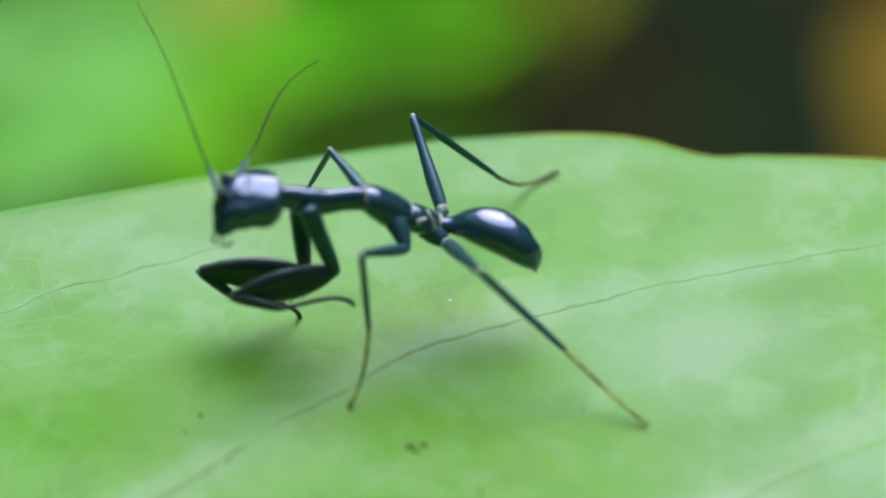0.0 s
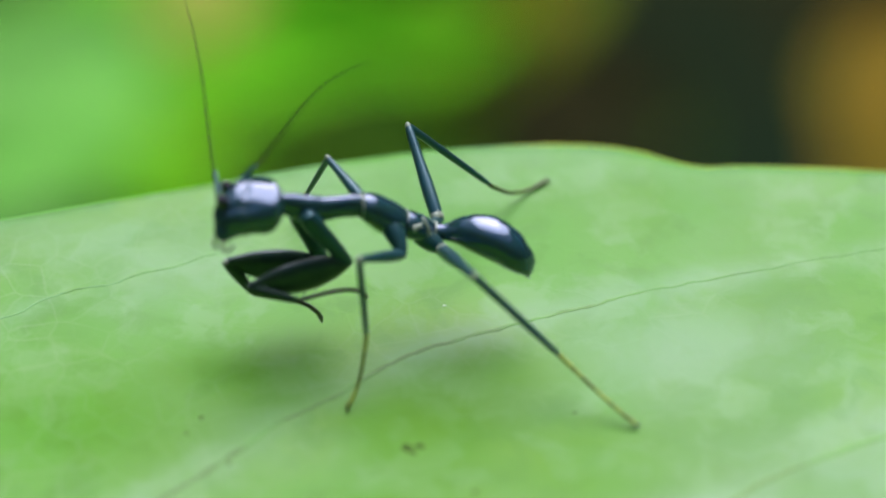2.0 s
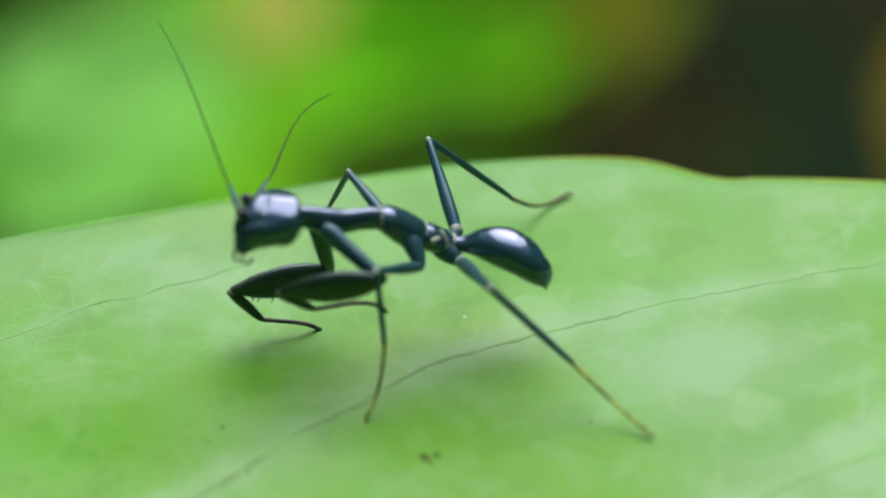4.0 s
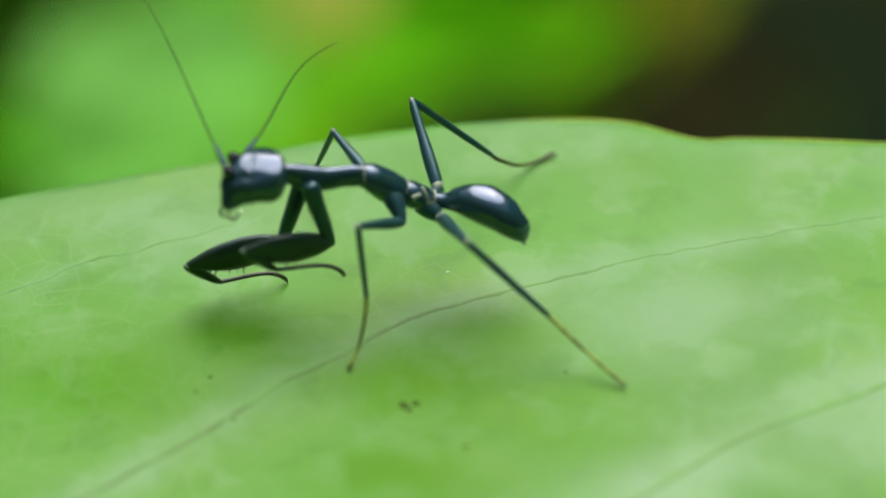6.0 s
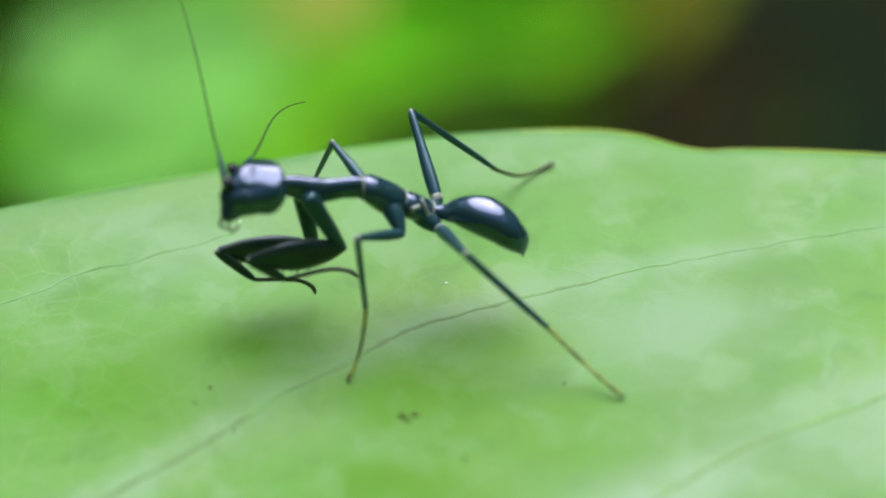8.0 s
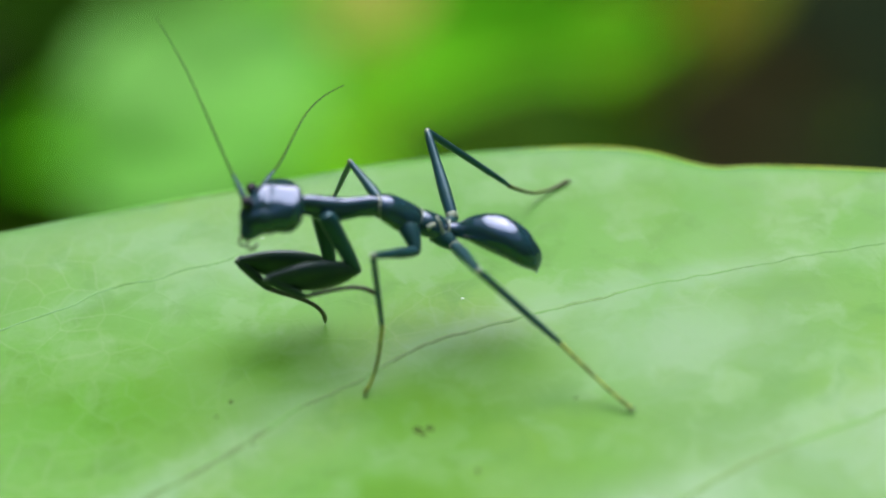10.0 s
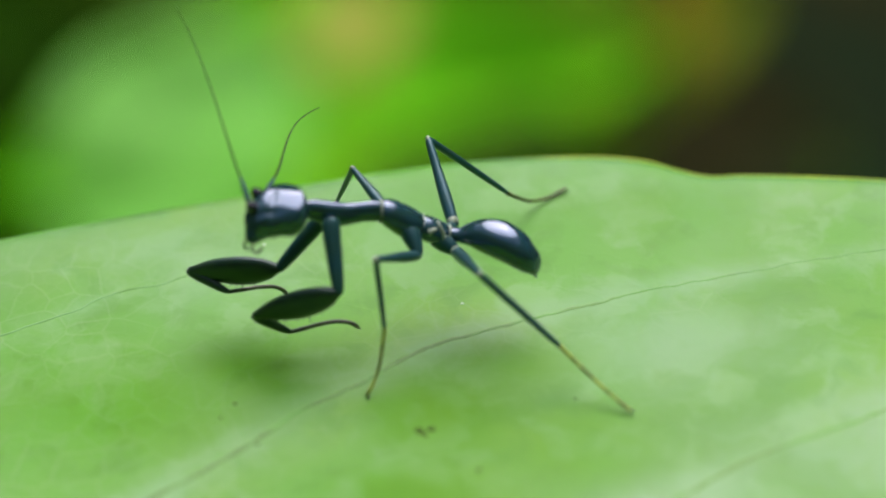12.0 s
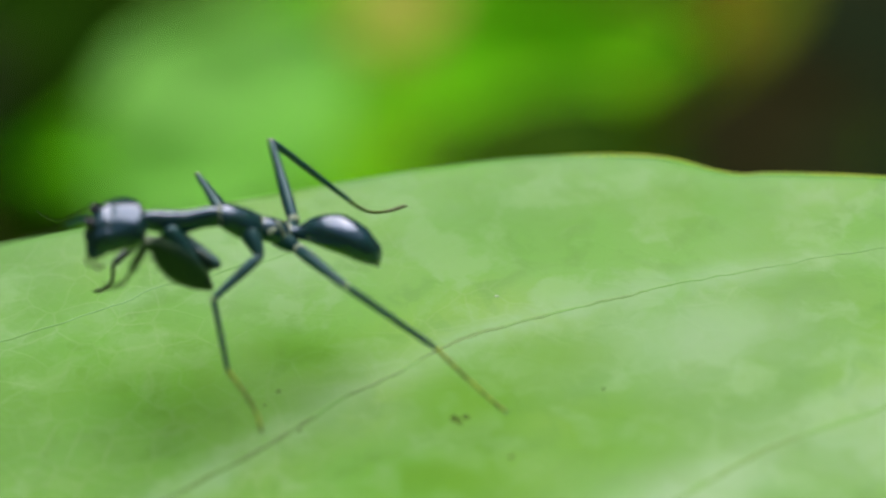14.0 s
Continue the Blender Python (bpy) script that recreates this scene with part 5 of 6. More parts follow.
    walk(RIG["far_fore_tibia"], [
        (0, mm(-6.84, -0.73, 2.34, -14.9, 42.2, -8.8)),
        (0.25, mm(-6.80, -0.61, 2.26, -17.7, 41.0, -13.1)),
        (0.5, mm(-6.72, -0.48, 2.20, -20.3, 39.6, -17.3)),
        (0.75, mm(-6.62, -0.50, 2.27, -19.5, 42.7, -14.9)),
        (1, mm(-6.52, -0.51, 2.36, -18.2, 46.8, -11.5)),
        (1.25, mm(-6.43, -0.24, 2.15, -17.8, 48.4, -10.4)),
        (1.5, mm(-6.32, 0.04, 1.96, -17.3, 50.0, -9.3)),
        (1.75, mm(-6.18, -0.45, 2.51, -14.1, 54.5, -4.4)),
        (2, mm(-5.90, -0.93, 3.05, -9.7, 57.7, 1.4)),
        (2.25, mm(-5.92, -0.91, 3.00, -8.2, 57.6, 3.1)),
        (2.5, mm(-5.95, -0.89, 2.91, -7.4, 57.4, 4.1)),
        (2.75, mm(-6.01, -0.84, 2.79, -6.8, 57.0, 4.7)),
        (3, mm(-6.09, -0.79, 2.65, -6.4, 56.6, 5.1)),
        (3.25, mm(-6.20, -0.72, 2.48, -6.1, 56.0, 5.5)),
        (3.5, mm(-6.32, -0.65, 2.31, -5.8, 55.3, 5.8)),
        (3.75, mm(-6.45, -0.59, 2.14, -5.5, 54.5, 6.0)),
        (4, mm(-6.59, -0.52, 1.98, -5.3, 53.6, 6.3)),
        (4.25, mm(-6.73, -0.47, 1.85, -5.0, 52.7, 6.6)),
        (4.5, mm(-6.88, -0.43, 1.75, -4.6, 51.7, 7.0)),
        (4.75, mm(-7.03, -0.41, 1.70, -4.2, 50.6, 7.4)),
        (5, mm(-7.19, -0.41, 1.69, -3.7, 49.5, 8.0)),
        (5.25, mm(-7.46, -0.65, 1.75, -0.2, 47.1, 12.6)),
        (5.5, mm(-7.68, -0.98, 1.85, 4.5, 44.8, 19.2)),
        (5.75, mm(-7.68, -1.17, 1.83, 9.2, 45.4, 25.6)),
        (6, mm(-7.68, -1.37, 1.81, 12.2, 46.1, 29.6)),
        (6.25, mm(-8.02, -1.82, 2.02, 7.0, 38.6, 23.5)),
        (6.5, mm(-8.28, -2.11, 2.33, 1.9, 31.1, 16.4)),
        (6.75, mm(-8.01, -1.58, 2.10, -1.1, 36.2, 11.2)),
        (7, mm(-7.46, -0.94, 2.05, -5.4, 41.0, 4.7)),
        (7.25, mm(-7.12, -0.76, 2.12, -10.1, 39.4, -3.1)),
        (7.5, mm(-6.88, -0.67, 2.25, -13.3, 37.7, -8.3)),
        (7.75, mm(-6.68, -0.83, 2.49, -15.1, 39.0, -10.1)),
        (8, mm(-6.55, -1.01, 2.68, -16.4, 41.0, -11.3)),
        (8.25, mm(-6.53, -1.02, 2.73, -16.7, 42.2, -11.6)),
        (8.5, mm(-6.53, -1.02, 2.79, -16.9, 43.2, -11.6)),
        (8.75, mm(-6.52, -1.02, 2.83, -16.9, 44.1, -11.5)),
        (9, mm(-6.52, -1.01, 2.88, -17.0, 44.9, -11.2)),
        (9.25, mm(-6.52, -1.00, 2.92, -16.9, 45.7, -10.8)),
        (9.5, mm(-6.52, -0.99, 2.95, -16.8, 46.6, -10.2)),
        (9.75, mm(-6.53, -0.97, 2.98, -16.6, 47.6, -9.6)),
        (10, mm(-6.54, -0.94, 3.00, -16.5, 48.7, -8.9)),
        (10.25, mm(-6.55, -0.91, 3.01, -16.3, 50.0, -8.2)),
        (10.5, mm(-6.57, -0.88, 3.01, -16.1, 51.6, -7.4)),
        (10.75, mm(-6.91, -0.61, 2.72, -13.5, 57.0, -3.0)),
        (11, mm(-7.47, -0.29, 2.31, -9.2, 61.5, 2.4)),
        (11.25, mm(-8.20, -0.85, 2.15, -7.3, 54.2, 3.3)),
        (11.5, mm(-8.40, -1.32, 2.54, -6.8, 42.2, 2.7)),
        (11.75, mm(-8.53, -0.93, 2.47, -10.4, 31.1, -7.3)),
        (12, mm(-8.59, -0.50, 2.37, -12.6, 21.0, -19.0)),
        (12.25, mm(-8.47, -0.48, 2.17, -11.3, 14.5, -25.5)),
        (12.5, mm(-8.23, -0.60, 1.89, -10.0, 11.5, -28.8)),
        (12.8, mm(-6.07, -1.07, 3.76, -31.1, 39.3, -30.8)),
        (13, mm(-5.59, 0.52, 3.35, -53.9, 25.5, -59.7)),
        (13.2, mm(-5.31, 0.13, 3.60, 88.9, -4.2, -77.1)),
        (13.3, mm(-5.58, 1.27, 3.96, 172.9, -19.7, -148.0)),
        (13.4, mm(-6.26, 1.26, 4.62, -179.0, -7.4, -175.8)),
        (13.5, mm(-7.16, 0.23, 5.24, 175.6, -12.9, -148.3)),
        (13.7, mm(-6.12, 0.66, 4.84, -178.6, -10.5, -179.4)),
        (13.8, mm(-5.58, 1.87, 2.49, 172.0, -10.6, -134.9)),
        (13.9, mm(-5.66, -0.85, 4.35, 174.4, 36.1, 179.8)),
        (14, mm(-4.60, 0.14, 3.77, -178.2, -4.0, -120.8))])
    walk(RIG["far_fore_tarsus"], [
        (0, mm(-5.63, -0.92, 1.23, 2.4, 32.3, 17.3)),
        (0.25, mm(-5.59, -0.90, 1.18, 1.5, 31.8, 15.7)),
        (0.5, mm(-5.50, -0.85, 1.14, 0.6, 31.1, 14.0)),
        (0.75, mm(-5.45, -0.81, 1.16, 0.6, 31.0, 13.9)),
        (1, mm(-5.41, -0.74, 1.15, 0.5, 30.8, 13.7)),
        (1.25, mm(-5.35, -0.44, 0.92, -0.6, 28.3, 11.5)),
        (1.5, mm(-5.27, -0.13, 0.69, -2.1, 25.9, 8.0)),
        (1.75, mm(-5.22, -0.52, 1.17, -3.6, 26.2, 4.5)),
        (2, mm(-5.02, -0.91, 1.66, -5.5, 26.4, 0.6)),
        (2.25, mm(-5.04, -0.86, 1.61, -7.9, 26.0, -4.8)),
        (2.5, mm(-5.07, -0.83, 1.52, -9.4, 25.6, -8.2)),
        (2.75, mm(-5.11, -0.77, 1.41, -9.1, 25.7, -7.5)),
        (3, mm(-5.19, -0.71, 1.27, -8.2, 26.0, -5.5)),
        (3.25, mm(-5.28, -0.63, 1.12, -6.9, 26.3, -2.5)),
        (3.5, mm(-5.38, -0.56, 0.95, -5.3, 26.6, 1.2)),
        (3.75, mm(-5.50, -0.48, 0.79, -3.5, 26.8, 5.1)),
        (4, mm(-5.62, -0.41, 0.65, -1.7, 26.8, 9.1)),
        (4.25, mm(-5.74, -0.35, 0.54, -0.0, 26.8, 12.8)),
        (4.5, mm(-5.87, -0.30, 0.46, 1.4, 26.7, 15.8)),
        (4.75, mm(-6.00, -0.27, 0.42, 2.3, 26.6, 17.9)),
        (5, mm(-6.13, -0.26, 0.44, 2.6, 26.6, 18.6)),
        (5.25, mm(-6.37, -0.40, 0.54, 0.9, 21.4, 14.6)),
        (5.5, mm(-6.57, -0.60, 0.68, -0.5, 15.1, 10.9)),
        (5.75, mm(-6.64, -0.67, 0.66, 0.0, 13.4, 13.5)),
        (6, mm(-6.69, -0.80, 0.62, 1.4, 12.6, 19.2)),
        (6.25, mm(-6.84, -1.31, 0.99, 4.7, 12.8, 32.3)),
        (6.5, mm(-6.92, -1.71, 1.48, 7.6, 13.5, 42.5)),
        (6.75, mm(-6.71, -1.32, 1.13, 6.4, 17.7, 33.7)),
        (7, mm(-6.22, -0.84, 0.97, 4.0, 22.3, 23.3)),
        (7.25, mm(-5.84, -0.83, 1.08, 3.6, 25.8, 21.2)),
        (7.5, mm(-5.58, -0.86, 1.24, 3.5, 27.9, 20.4)),
        (7.75, mm(-5.42, -1.06, 1.45, 3.8, 28.1, 20.8)),
        (8, mm(-5.32, -1.26, 1.59, 4.0, 28.3, 21.2)),
        (8.25, mm(-5.34, -1.26, 1.63, 3.9, 29.0, 20.8)),
        (8.5, mm(-5.35, -1.26, 1.66, 3.4, 30.3, 19.7)),
        (8.75, mm(-5.36, -1.26, 1.69, 2.5, 31.9, 18.0)),
        (9, mm(-5.37, -1.24, 1.71, 1.4, 33.8, 15.9)),
        (9.25, mm(-5.39, -1.22, 1.74, -0.0, 35.7, 13.4)),
        (9.5, mm(-5.41, -1.19, 1.75, -1.6, 37.5, 10.8)),
        (9.75, mm(-5.43, -1.15, 1.76, -3.1, 39.1, 8.3)),
        (10, mm(-5.46, -1.11, 1.76, -4.5, 40.3, 6.1)),
        (10.25, mm(-5.50, -1.06, 1.74, -5.4, 41.1, 4.7)),
        (10.5, mm(-5.56, -1.01, 1.72, -5.8, 41.4, 4.1)),
        (10.75, mm(-6.02, -0.66, 1.34, -4.9, 41.0, 5.3)),
        (11, mm(-6.68, -0.26, 0.86, -2.7, 40.1, 8.6)),
        (11.25, mm(-7.24, -0.79, 0.81, 14.3, 37.2, 35.8)),
        (11.5, mm(-7.18, -1.26, 1.43, 26.1, 29.4, 57.7)),
        (11.75, mm(-7.13, -1.11, 1.62, 15.7, 27.1, 42.9)),
        (12, mm(-7.13, -1.00, 1.78, 6.7, 23.4, 29.3)),
        (12.25, mm(-7.03, -1.17, 1.76, 12.6, 22.5, 42.4)),
        (12.5, mm(-6.81, -1.38, 1.56, 18.8, 21.5, 55.6)),
        (12.8, mm(-4.98, -1.73, 2.71, 4.2, 43.1, 19.0)),
        (13, mm(-4.84, -0.77, 2.64, -2.0, 54.8, 10.4)),
        (13.2, mm(-4.94, -1.47, 3.72, 35.4, 50.9, 55.3)),
        (13.3, mm(-6.90, 0.45, 4.52, 68.7, -14.2, -72.9)),
        (13.4, mm(-7.89, 1.14, 4.83, -38.4, 14.3, -60.6)),
        (13.5, mm(-8.52, -0.61, 5.60, 131.8, 68.8, 142.4)),
        (13.7, mm(-7.74, 0.64, 5.14, 163.7, -17.4, -127.2)),
        (13.8, mm(-6.73, 0.72, 2.79, 172.9, 33.1, 170.3)),
        (13.9, mm(-7.00, -0.84, 3.38, 166.6, 22.3, 157.1)),
        (14, mm(-5.44, -1.27, 3.88, 136.3, 54.1, 136.5))])
    walk(RIG["near_antenna"], [
        (0, mm(-5.91, -1.63, 6.33, 73.0, -18.4, 113.6)),
        (0.5, mm(-5.91, -1.63, 6.33, 66.1, -22.4, 127.3)),
        (1, mm(-5.91, -1.63, 6.33, 74.7, -13.5, 107.8)),
        (1.5, mm(-5.91, -1.63, 6.33, 75.2, -14.4, 105.0)),
        (2, mm(-5.91, -1.63, 6.33, 76.6, -24.2, 101.9)),
        (2.5, mm(-5.91, -1.63, 6.33, 71.6, -25.4, 113.8)),
        (5, mm(-5.91, -1.63, 6.33, 73.3, -22.9, 115.0)),
        (5.5, mm(-5.91, -1.63, 6.33, 69.4, -29.9, 122.1)),
        (6, mm(-5.91, -1.63, 6.33, 72.0, -24.5, 119.2)),
        (6.5, mm(-5.91, -1.63, 6.33, 79.3, -23.9, 103.0)),
        (7, mm(-5.91, -1.63, 6.33, 72.5, -24.5, 118.2)),
        (7.5, mm(-5.91, -1.63, 6.33, 66.6, -36.0, 125.3)),
        (8, mm(-5.91, -1.63, 6.33, 76.5, -32.4, 109.1)),
        (10.5, mm(-5.91, -1.63, 6.33, 70.7, -28.4, 123.0)),
        (11, mm(-5.91, -1.63, 6.33, 78.0, -47.9, 109.4)),
        (11.5, mm(-5.91, -1.63, 6.33, 70.7, -34.0, 120.2)),
        (12, mm(-5.91, -1.63, 6.33, 72.9, -35.5, 116.1)),
        (12.5, mm(-5.91, -1.63, 6.33, 76.2, -24.6, 109.8)),
        (12.8, mm(-5.91, -1.63, 6.33, -112.9, -74.2, 120.7)),
        (13, mm(-5.91, -1.63, 6.33, 71.2, -22.0, 122.0)),
        (13.2, mm(-5.91, -1.63, 6.33, 179.4, -80.5, -168.1)),
        (13.3, mm(-5.91, -1.63, 6.33, -172.5, -73.6, -173.3)),
        (13.4, mm(-5.91, -1.63, 6.33, -164.7, -65.3, -174.5)),
        (13.5, mm(-5.91, -1.63, 6.33, 71.0, -21.0, 122.2)),
        (13.7, mm(-5.91, -1.63, 6.33, 34.3, -13.4, 134.5)),
        (13.8, mm(-5.91, -1.63, 6.33, 38.8, -8.3, 140.5)),
        (13.9, mm(-5.91, -1.63, 6.33, 37.9, 21.8, 167.3)),
        (14, mm(-5.91, -1.63, 6.33, 40.8, 20.9, 170.7))])
    walk(RIG["far_antenna"], [
        (0, mm(-5.45, -0.71, 6.04, -61.9, -9.4, 63.7)),
        (0.5, mm(-5.45, -0.71, 6.04, -56.6, -22.9, 45.0)),
        (1, mm(-5.45, -0.71, 6.04, -48.5, -37.5, 32.2)),
        (1.5, mm(-5.45, -0.71, 6.04, -62.0, -4.2, 63.0)),
        (2, mm(-5.45, -0.71, 6.04, -45.9, -33.4, 27.7)),
        (2.5, mm(-5.45, -0.71, 6.04, -61.8, -5.5, 65.9)),
        (5, mm(-5.45, -0.71, 6.04, -60.9, -3.9, 68.4)),
        (5.5, mm(-5.45, -0.71, 6.04, -59.1, 8.0, 76.1)),
        (6, mm(-5.45, -0.71, 6.04, -59.0, -14.2, 57.7)),
        (6.5, mm(-5.45, -0.71, 6.04, -57.8, -21.7, 54.2)),
        (7, mm(-5.45, -0.71, 6.04, -59.6, 5.2, 73.3)),
        (7.5, mm(-5.45, -0.71, 6.04, -60.3, 0.7, 72.2)),
        (8, mm(-5.45, -0.71, 6.04, -59.6, 10.9, 72.9)),
        (10.5, mm(-5.45, -0.71, 6.04, -59.0, -9.4, 62.3)),
        (11, mm(-5.45, -0.71, 6.04, -57.4, 13.2, 80.0)),
        (11.5, mm(-5.45, -0.71, 6.04, -59.0, -14.4, 61.4)),
        (12, mm(-5.45, -0.71, 6.04, -59.0, 2.0, 75.3)),
        (12.5, mm(-5.45, -0.71, 6.04, -59.0, 1.4, 74.0)),
        (12.8, mm(-5.45, -0.71, 6.04, -67.2, 3.0, 76.5)),
        (13, mm(-5.45, -0.71, 6.04, -60.0, -9.3, 67.6)),
        (13.2, mm(-5.45, -0.71, 6.04, -60.2, -18.8, 59.5)),
        (13.3, mm(-5.45, -0.71, 6.04, -67.9, 12.0, 79.1)),
        (13.4, mm(-5.45, -0.71, 6.04, -61.0, -19.6, 59.2)),
        (13.5, mm(-5.45, -0.71, 6.04, -154.7, 30.9, 115.7)),
        (13.7, mm(-5.45, -0.71, 6.04, -130.3, -15.8, 141.0)),
        (13.8, mm(-5.45, -0.71, 6.04, -134.3, -0.1, 142.0)),
        (13.9, mm(-5.45, -0.71, 6.04, -150.3, 24.1, 135.0)),
        (14, mm(-5.45, -0.71, 6.04, -154.4, 27.8, 130.9))])
    walk(RIG["near_hind_femur"], [
        (0, mm(1.20, -0.32, 3.06, 90.0, -22.3, -71.8)),
        (13.2, mm(1.20, -0.32, 3.06, 90.0, -22.3, -71.8)),
        (13.4, mm(1.20, -0.32, 3.06, 91.0, -22.0, -70.7)),
        (13.5, mm(1.20, -0.32, 3.06, 90.5, -22.0, -70.7)),
        (13.7, mm(1.20, -0.32, 3.06, 89.6, -11.6, -64.5)),
        (13.8, mm(1.20, -0.32, 3.06, 84.5, -5.1, -63.6)),
        (13.9, mm(1.20, -0.32, 3.06, 90.7, -29.0, -74.4)),
        (14, mm(1.20, -0.32, 3.06, 89.9, -5.9, -57.4))])
    walk(RIG["near_hind_tibia"], [
        (0, mm(2.20, -3.37, 4.38, -15.8, 46.6, -8.5)),
        (13.2, mm(2.20, -3.37, 4.38, -15.8, 46.6, -8.5)),
        (13.4, mm(2.26, -3.36, 4.36, -13.6, 47.9, -6.0)),
        (13.5, mm(2.26, -3.36, 4.36, -12.2, 49.0, -3.4)),
        (13.7, mm(2.66, -3.39, 3.76, -6.4, 48.2, -0.2)),
        (13.8, mm(2.73, -3.42, 3.37, -6.1, 49.1, -3.1)),
        (13.9, mm(2.02, -3.25, 4.74, 16.9, 63.8, 27.9)),
        (14, mm(3.06, -3.23, 3.42, -11.3, 42.1, -12.6))])
    walk(RIG["near_hind_tarsus"], [
        (0, mm(4.99, -3.79, 1.40, -26.2, 23.5, -38.1)),
        (13.2, mm(4.99, -3.79, 1.40, -26.2, 23.5, -38.1)),
        (13.4, mm(5.00, -3.65, 1.32, -25.1, 35.0, -27.2)),
        (13.5, mm(4.95, -3.52, 1.27, -24.5, 38.2, -23.9)),
        (13.7, mm(5.39, -3.40, 0.70, -21.3, 19.6, -40.8)),
        (13.8, mm(5.42, -3.57, 0.27, -20.6, 17.4, -45.5)),
        (13.9, mm(3.62, -2.40, 1.06, -33.5, 32.0, -42.3)),
        (14, mm(6.03, -3.89, 0.67, -28.6, 33.7, -36.0))])
    walk(RIG["near_mid_femur"], [
        (0, mm(-0.11, -1.23, 3.56, 90.0, -27.1, -131.3)),
        (13.2, mm(-0.11, -1.23, 3.56, 90.0, -27.1, -131.3)),
        (13.4, mm(-0.11, -1.23, 3.56, 90.6, -27.4, -131.3)),
        (13.5, mm(-0.11, -1.23, 3.56, 90.3, -28.6, -131.1)),
        (13.7, mm(-0.11, -1.23, 3.56, 89.7, -24.3, -130.0)),
        (13.8, mm(-0.11, -1.23, 3.56, 86.4, -27.5, -131.1)),
        (13.9, mm(-0.11, -1.23, 3.56, 90.2, -39.8, -153.2)),
        (14, mm(-0.11, -1.23, 3.56, 88.1, 14.7, -140.1))])
    walk(RIG["near_mid_tibia"], [
        (0, mm(-1.46, -2.77, 4.61, -86.6, 75.0, -73.8)),
        (13.2, mm(-1.46, -2.77, 4.61, -86.6, 75.0, -73.8)),
        (13.4, mm(-1.45, -2.77, 4.62, -82.3, 77.0, -70.4)),
        (13.5, mm(-1.44, -2.75, 4.66, -84.3, 77.2, -71.8)),
        (13.7, mm(-1.46, -2.84, 4.51, -38.3, 76.0, -30.8)),
        (13.8, mm(-1.45, -2.77, 4.62, 16.9, 75.9, 21.9)),
        (13.9, mm(-1.68, -2.03, 5.03, 41.6, 73.7, 51.9)),
        (14, mm(-1.82, -2.66, 2.98, -83.2, 49.4, -80.5))])
    walk(RIG["near_mid_tarsus"], [
        (0, mm(-1.27, -3.44, 2.00, -134.1, 51.6, -114.4)),
        (13.2, mm(-1.27, -3.44, 2.00, -134.1, 51.6, -114.4)),
        (13.4, mm(-1.25, -3.34, 1.99, -150.7, 72.3, -137.4)),
        (13.5, mm(-1.25, -3.32, 2.03, -164.1, 75.0, -151.0)),
        (13.7, mm(-0.89, -3.17, 1.89, -116.6, 68.0, -106.5)),
        (13.8, mm(-0.84, -2.52, 2.01, -108.6, 54.8, -101.2)),
        (13.9, mm(-1.22, -1.43, 2.44, -23.5, 68.1, -16.0)),
        (14, mm(-1.53, -4.39, 0.93, -52.6, 44.6, -54.5))])
    walk(RIG["far_hind_femur"], [
        (0, mm(1.10, 0.89, 3.31, 90.0, -28.1, 108.0)),
        (13.2, mm(1.10, 0.89, 3.31, 90.0, -28.1, 108.0)),
        (13.4, mm(1.10, 0.89, 3.31, 88.9, -26.1, 105.6)),
        (13.5, mm(1.10, 0.89, 3.31, 89.4, -26.7, 106.9)),
        (13.7, mm(1.10, 0.89, 3.31, 90.4, -21.5, 89.5)),
        (13.8, mm(1.10, 0.89, 3.31, 95.2, -12.4, 75.7)),
        (13.9, mm(1.10, 0.89, 3.31, 89.7, -13.8, 48.0)),
        (14, mm(1.10, 0.89, 3.31, 87.9, -24.9, 102.7))])
    walk(RIG["far_hind_tibia"], [
        (0, mm(0.11, 3.94, 5.03, 6.2, 47.5, 21.2)),
        (13.2, mm(0.11, 3.94, 5.03, 6.2, 47.5, 21.2)),
        (13.4, mm(0.22, 4.04, 4.92, 10.1, 48.8, 25.3)),
        (13.5, mm(0.16, 4.00, 4.95, 10.6, 49.7, 26.3)),
        (13.7, mm(1.13, 4.28, 4.65, 7.7, 47.1, 18.8)),
        (13.8, mm(1.98, 4.33, 4.09, 8.2, 47.5, 16.1)),
        (13.9, mm(3.47, 3.51, 4.18, 13.2, 34.7, 31.5)),
        (14, mm(0.38, 4.11, 4.84, 5.2, 53.8, 11.3))])
    walk(RIG["far_hind_tarsus"], [
        (0, mm(2.95, 5.05, 1.70, 17.9, 27.0, 48.3)),
        (13.2, mm(2.95, 5.05, 1.70, 17.9, 27.0, 48.3)),
        (13.4, mm(2.91, 5.31, 1.52, 25.6, 32.3, 54.0)),
        (13.5, mm(2.77, 5.29, 1.50, 27.7, 33.0, 56.5)),
        (13.7, mm(4.04, 5.27, 1.34, 21.4, 30.0, 46.6)),
        (13.8, mm(4.91, 5.18, 0.77, 20.6, 30.1, 42.3)),
        (13.9, mm(6.63, 5.45, 1.61, 23.7, 27.7, 52.5)),
        (14, mm(2.99, 4.64, 1.20, 34.1, 36.7, 50.0))])
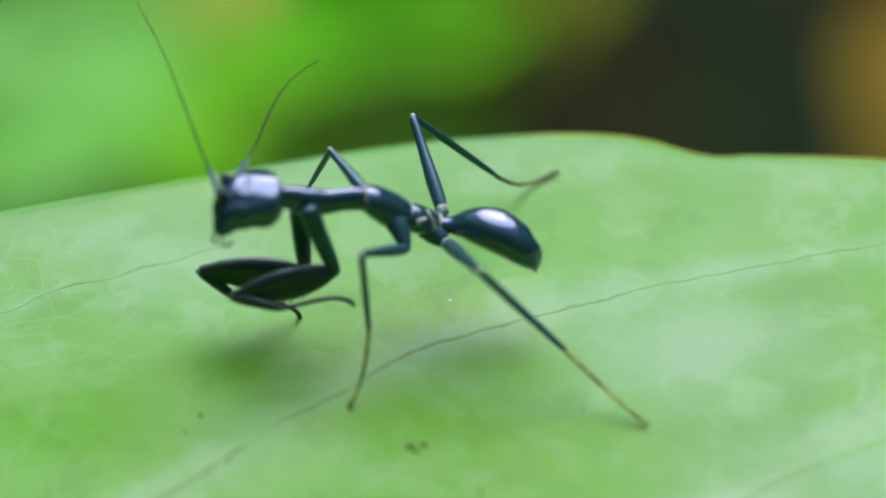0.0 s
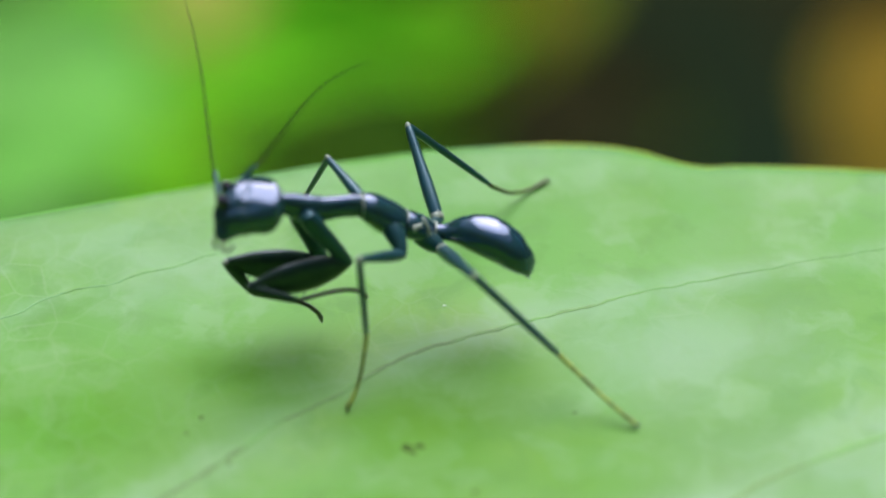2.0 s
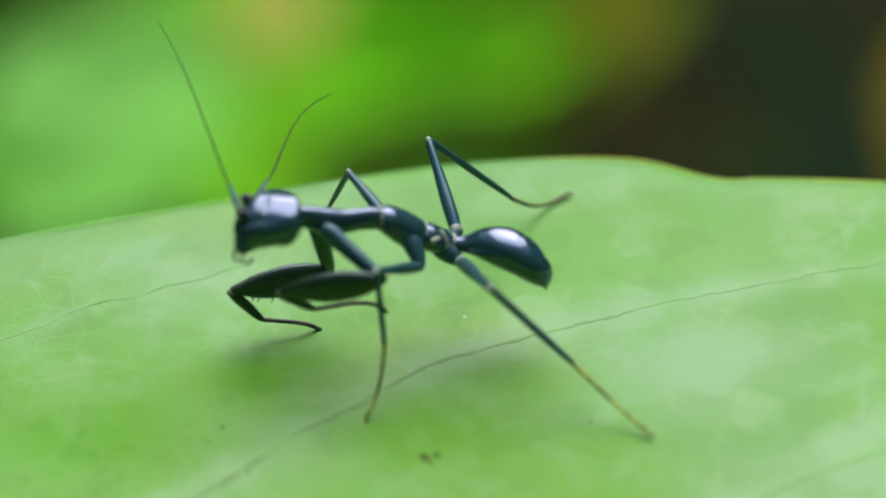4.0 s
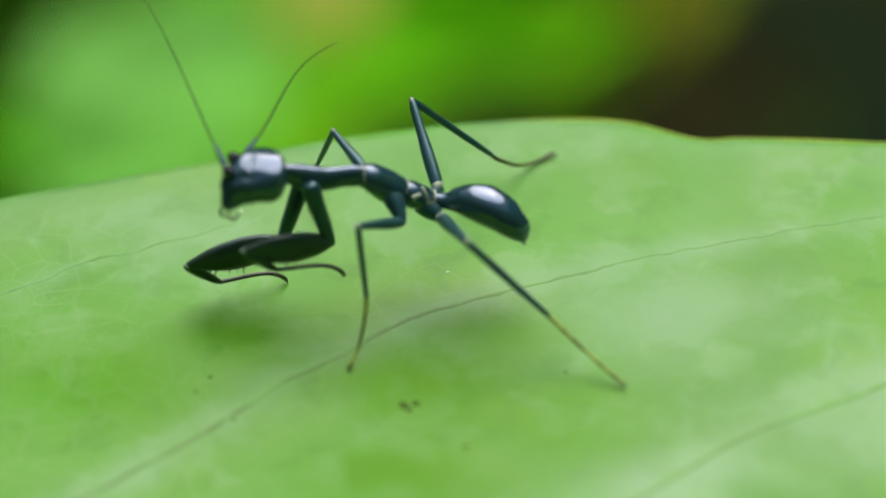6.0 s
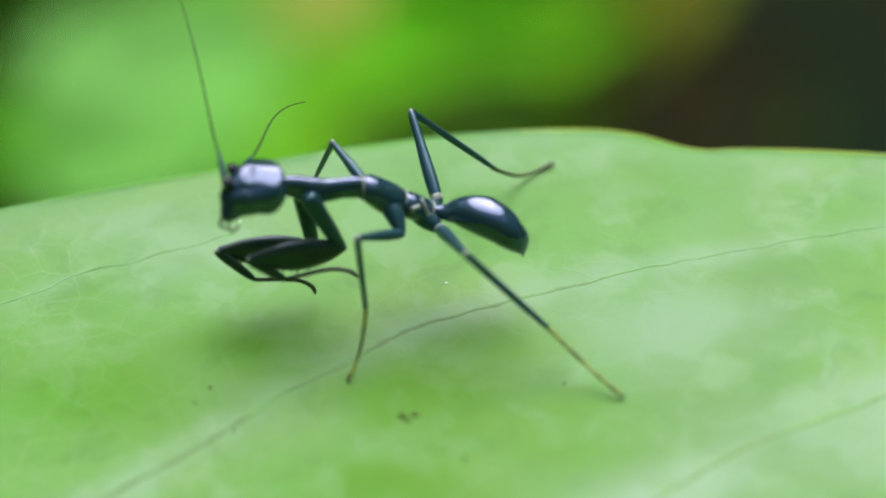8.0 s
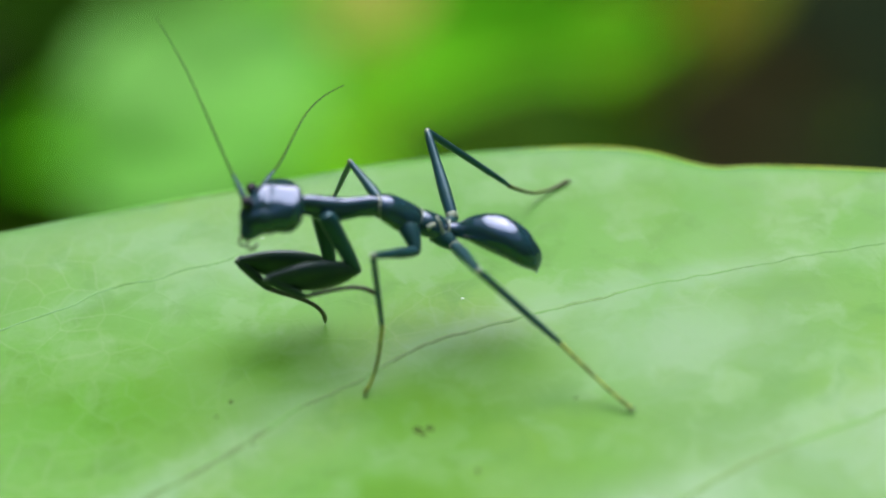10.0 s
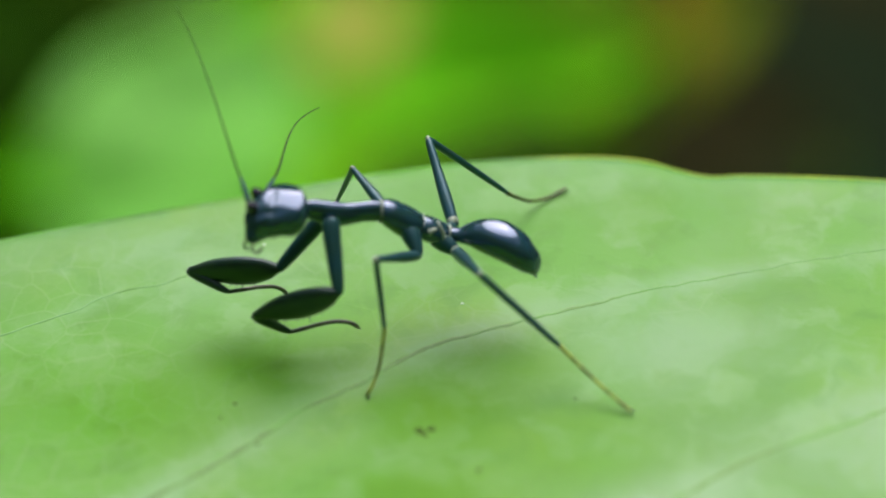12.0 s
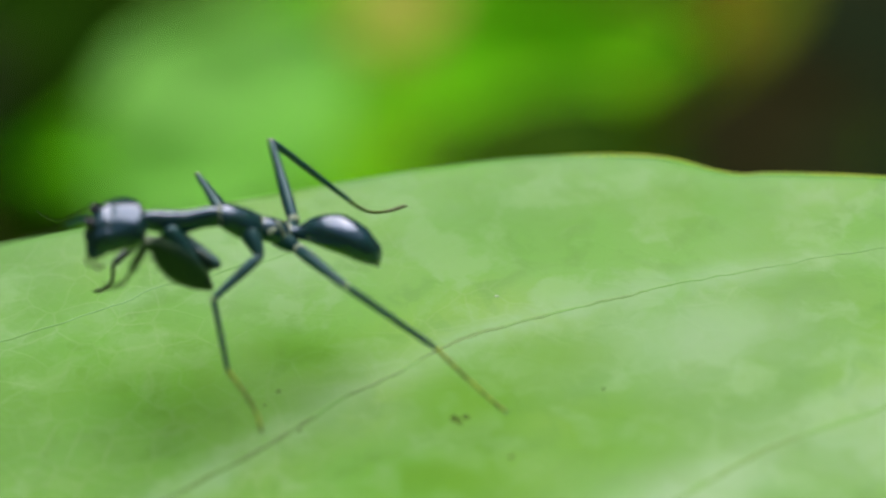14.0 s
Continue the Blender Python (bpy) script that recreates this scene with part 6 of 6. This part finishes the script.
    walk(RIG["far_mid_femur"], [
        (0, mm(-1.40, 0.22, 4.76, 90.0, -9.3, 123.2)),
        (13.2, mm(-1.40, 0.22, 4.76, 90.0, -9.3, 123.2)),
        (13.4, mm(-1.40, 0.22, 4.76, 89.1, -8.1, 123.0)),
        (13.5, mm(-1.40, 0.22, 4.76, 89.5, -9.2, 124.5)),
        (13.7, mm(-1.40, 0.22, 4.76, 90.4, -6.9, 116.2)),
        (13.8, mm(-1.40, 0.22, 4.76, 95.7, -6.5, 106.1)),
        (13.9, mm(-1.40, 0.22, 4.76, 89.4, -6.5, 94.4)),
        (14, mm(-1.40, 0.22, 4.76, 89.2, -6.9, 115.0))])
    walk(RIG["far_mid_tibia"], [
        (0, mm(-2.56, 2.00, 5.11, 117.9, 59.2, 127.2)),
        (13.2, mm(-2.56, 2.00, 5.11, 117.9, 59.2, 127.2)),
        (13.4, mm(-2.56, 2.01, 5.06, 110.9, 56.2, 119.7)),
        (13.5, mm(-2.60, 1.98, 5.11, 110.9, 56.1, 120.2)),
        (13.7, mm(-2.34, 2.14, 5.02, 102.0, 61.1, 108.9)),
        (13.8, mm(-1.99, 2.28, 5.00, 96.3, 59.9, 99.8)),
        (13.9, mm(-1.56, 2.36, 5.01, 41.7, 61.0, 54.6)),
        (14, mm(-2.31, 2.16, 5.02, 18.5, 62.6, -2.5))])
    walk(RIG["far_mid_tarsus"], [
        (0, mm(-3.40, 3.10, 2.80, 91.4, 48.8, 103.9)),
        (13.2, mm(-3.40, 3.10, 2.80, 91.4, 48.8, 103.9)),
        (13.4, mm(-3.30, 3.31, 2.83, 93.8, 45.4, 104.8)),
        (13.5, mm(-3.36, 3.27, 2.88, 94.0, 45.1, 105.4)),
        (13.7, mm(-2.76, 3.37, 2.67, 93.2, 47.9, 100.7)),
        (13.8, mm(-2.22, 3.61, 2.68, 134.9, 23.7, 115.4)),
        (13.9, mm(-0.81, 3.42, 2.65, 69.2, 34.1, 87.1)),
        (14, mm(-1.07, 2.11, 2.63, 105.2, 35.2, 54.3))])
    walk(mantis, [
        (0, mm(-1.00, -1.70, 0.00, 0.0, -0.0, 0.0)),
        (13.2, mm(-1.00, -1.70, 0.00, 0.0, -0.0, 0.0)),
        (13.3, mm(-1.04, -2.48, 0.56, -0.3, 1.4, 1.2)),
        (13.5, mm(-0.95, -2.90, 0.87, -0.1, 0.5, 0.2)),
        (13.7, mm(-1.88, -2.50, 0.48, 0.1, -0.4, 4.5)),
        (13.8, mm(-2.33, -2.66, 0.23, 1.3, -5.5, 8.5)),
        (13.9, mm(-5.15, -4.17, 0.89, -0.1, 0.6, 3.7)),
        (14, mm(-7.84, -4.10, 1.71, 0.6, -2.7, 4.8))])


motions()
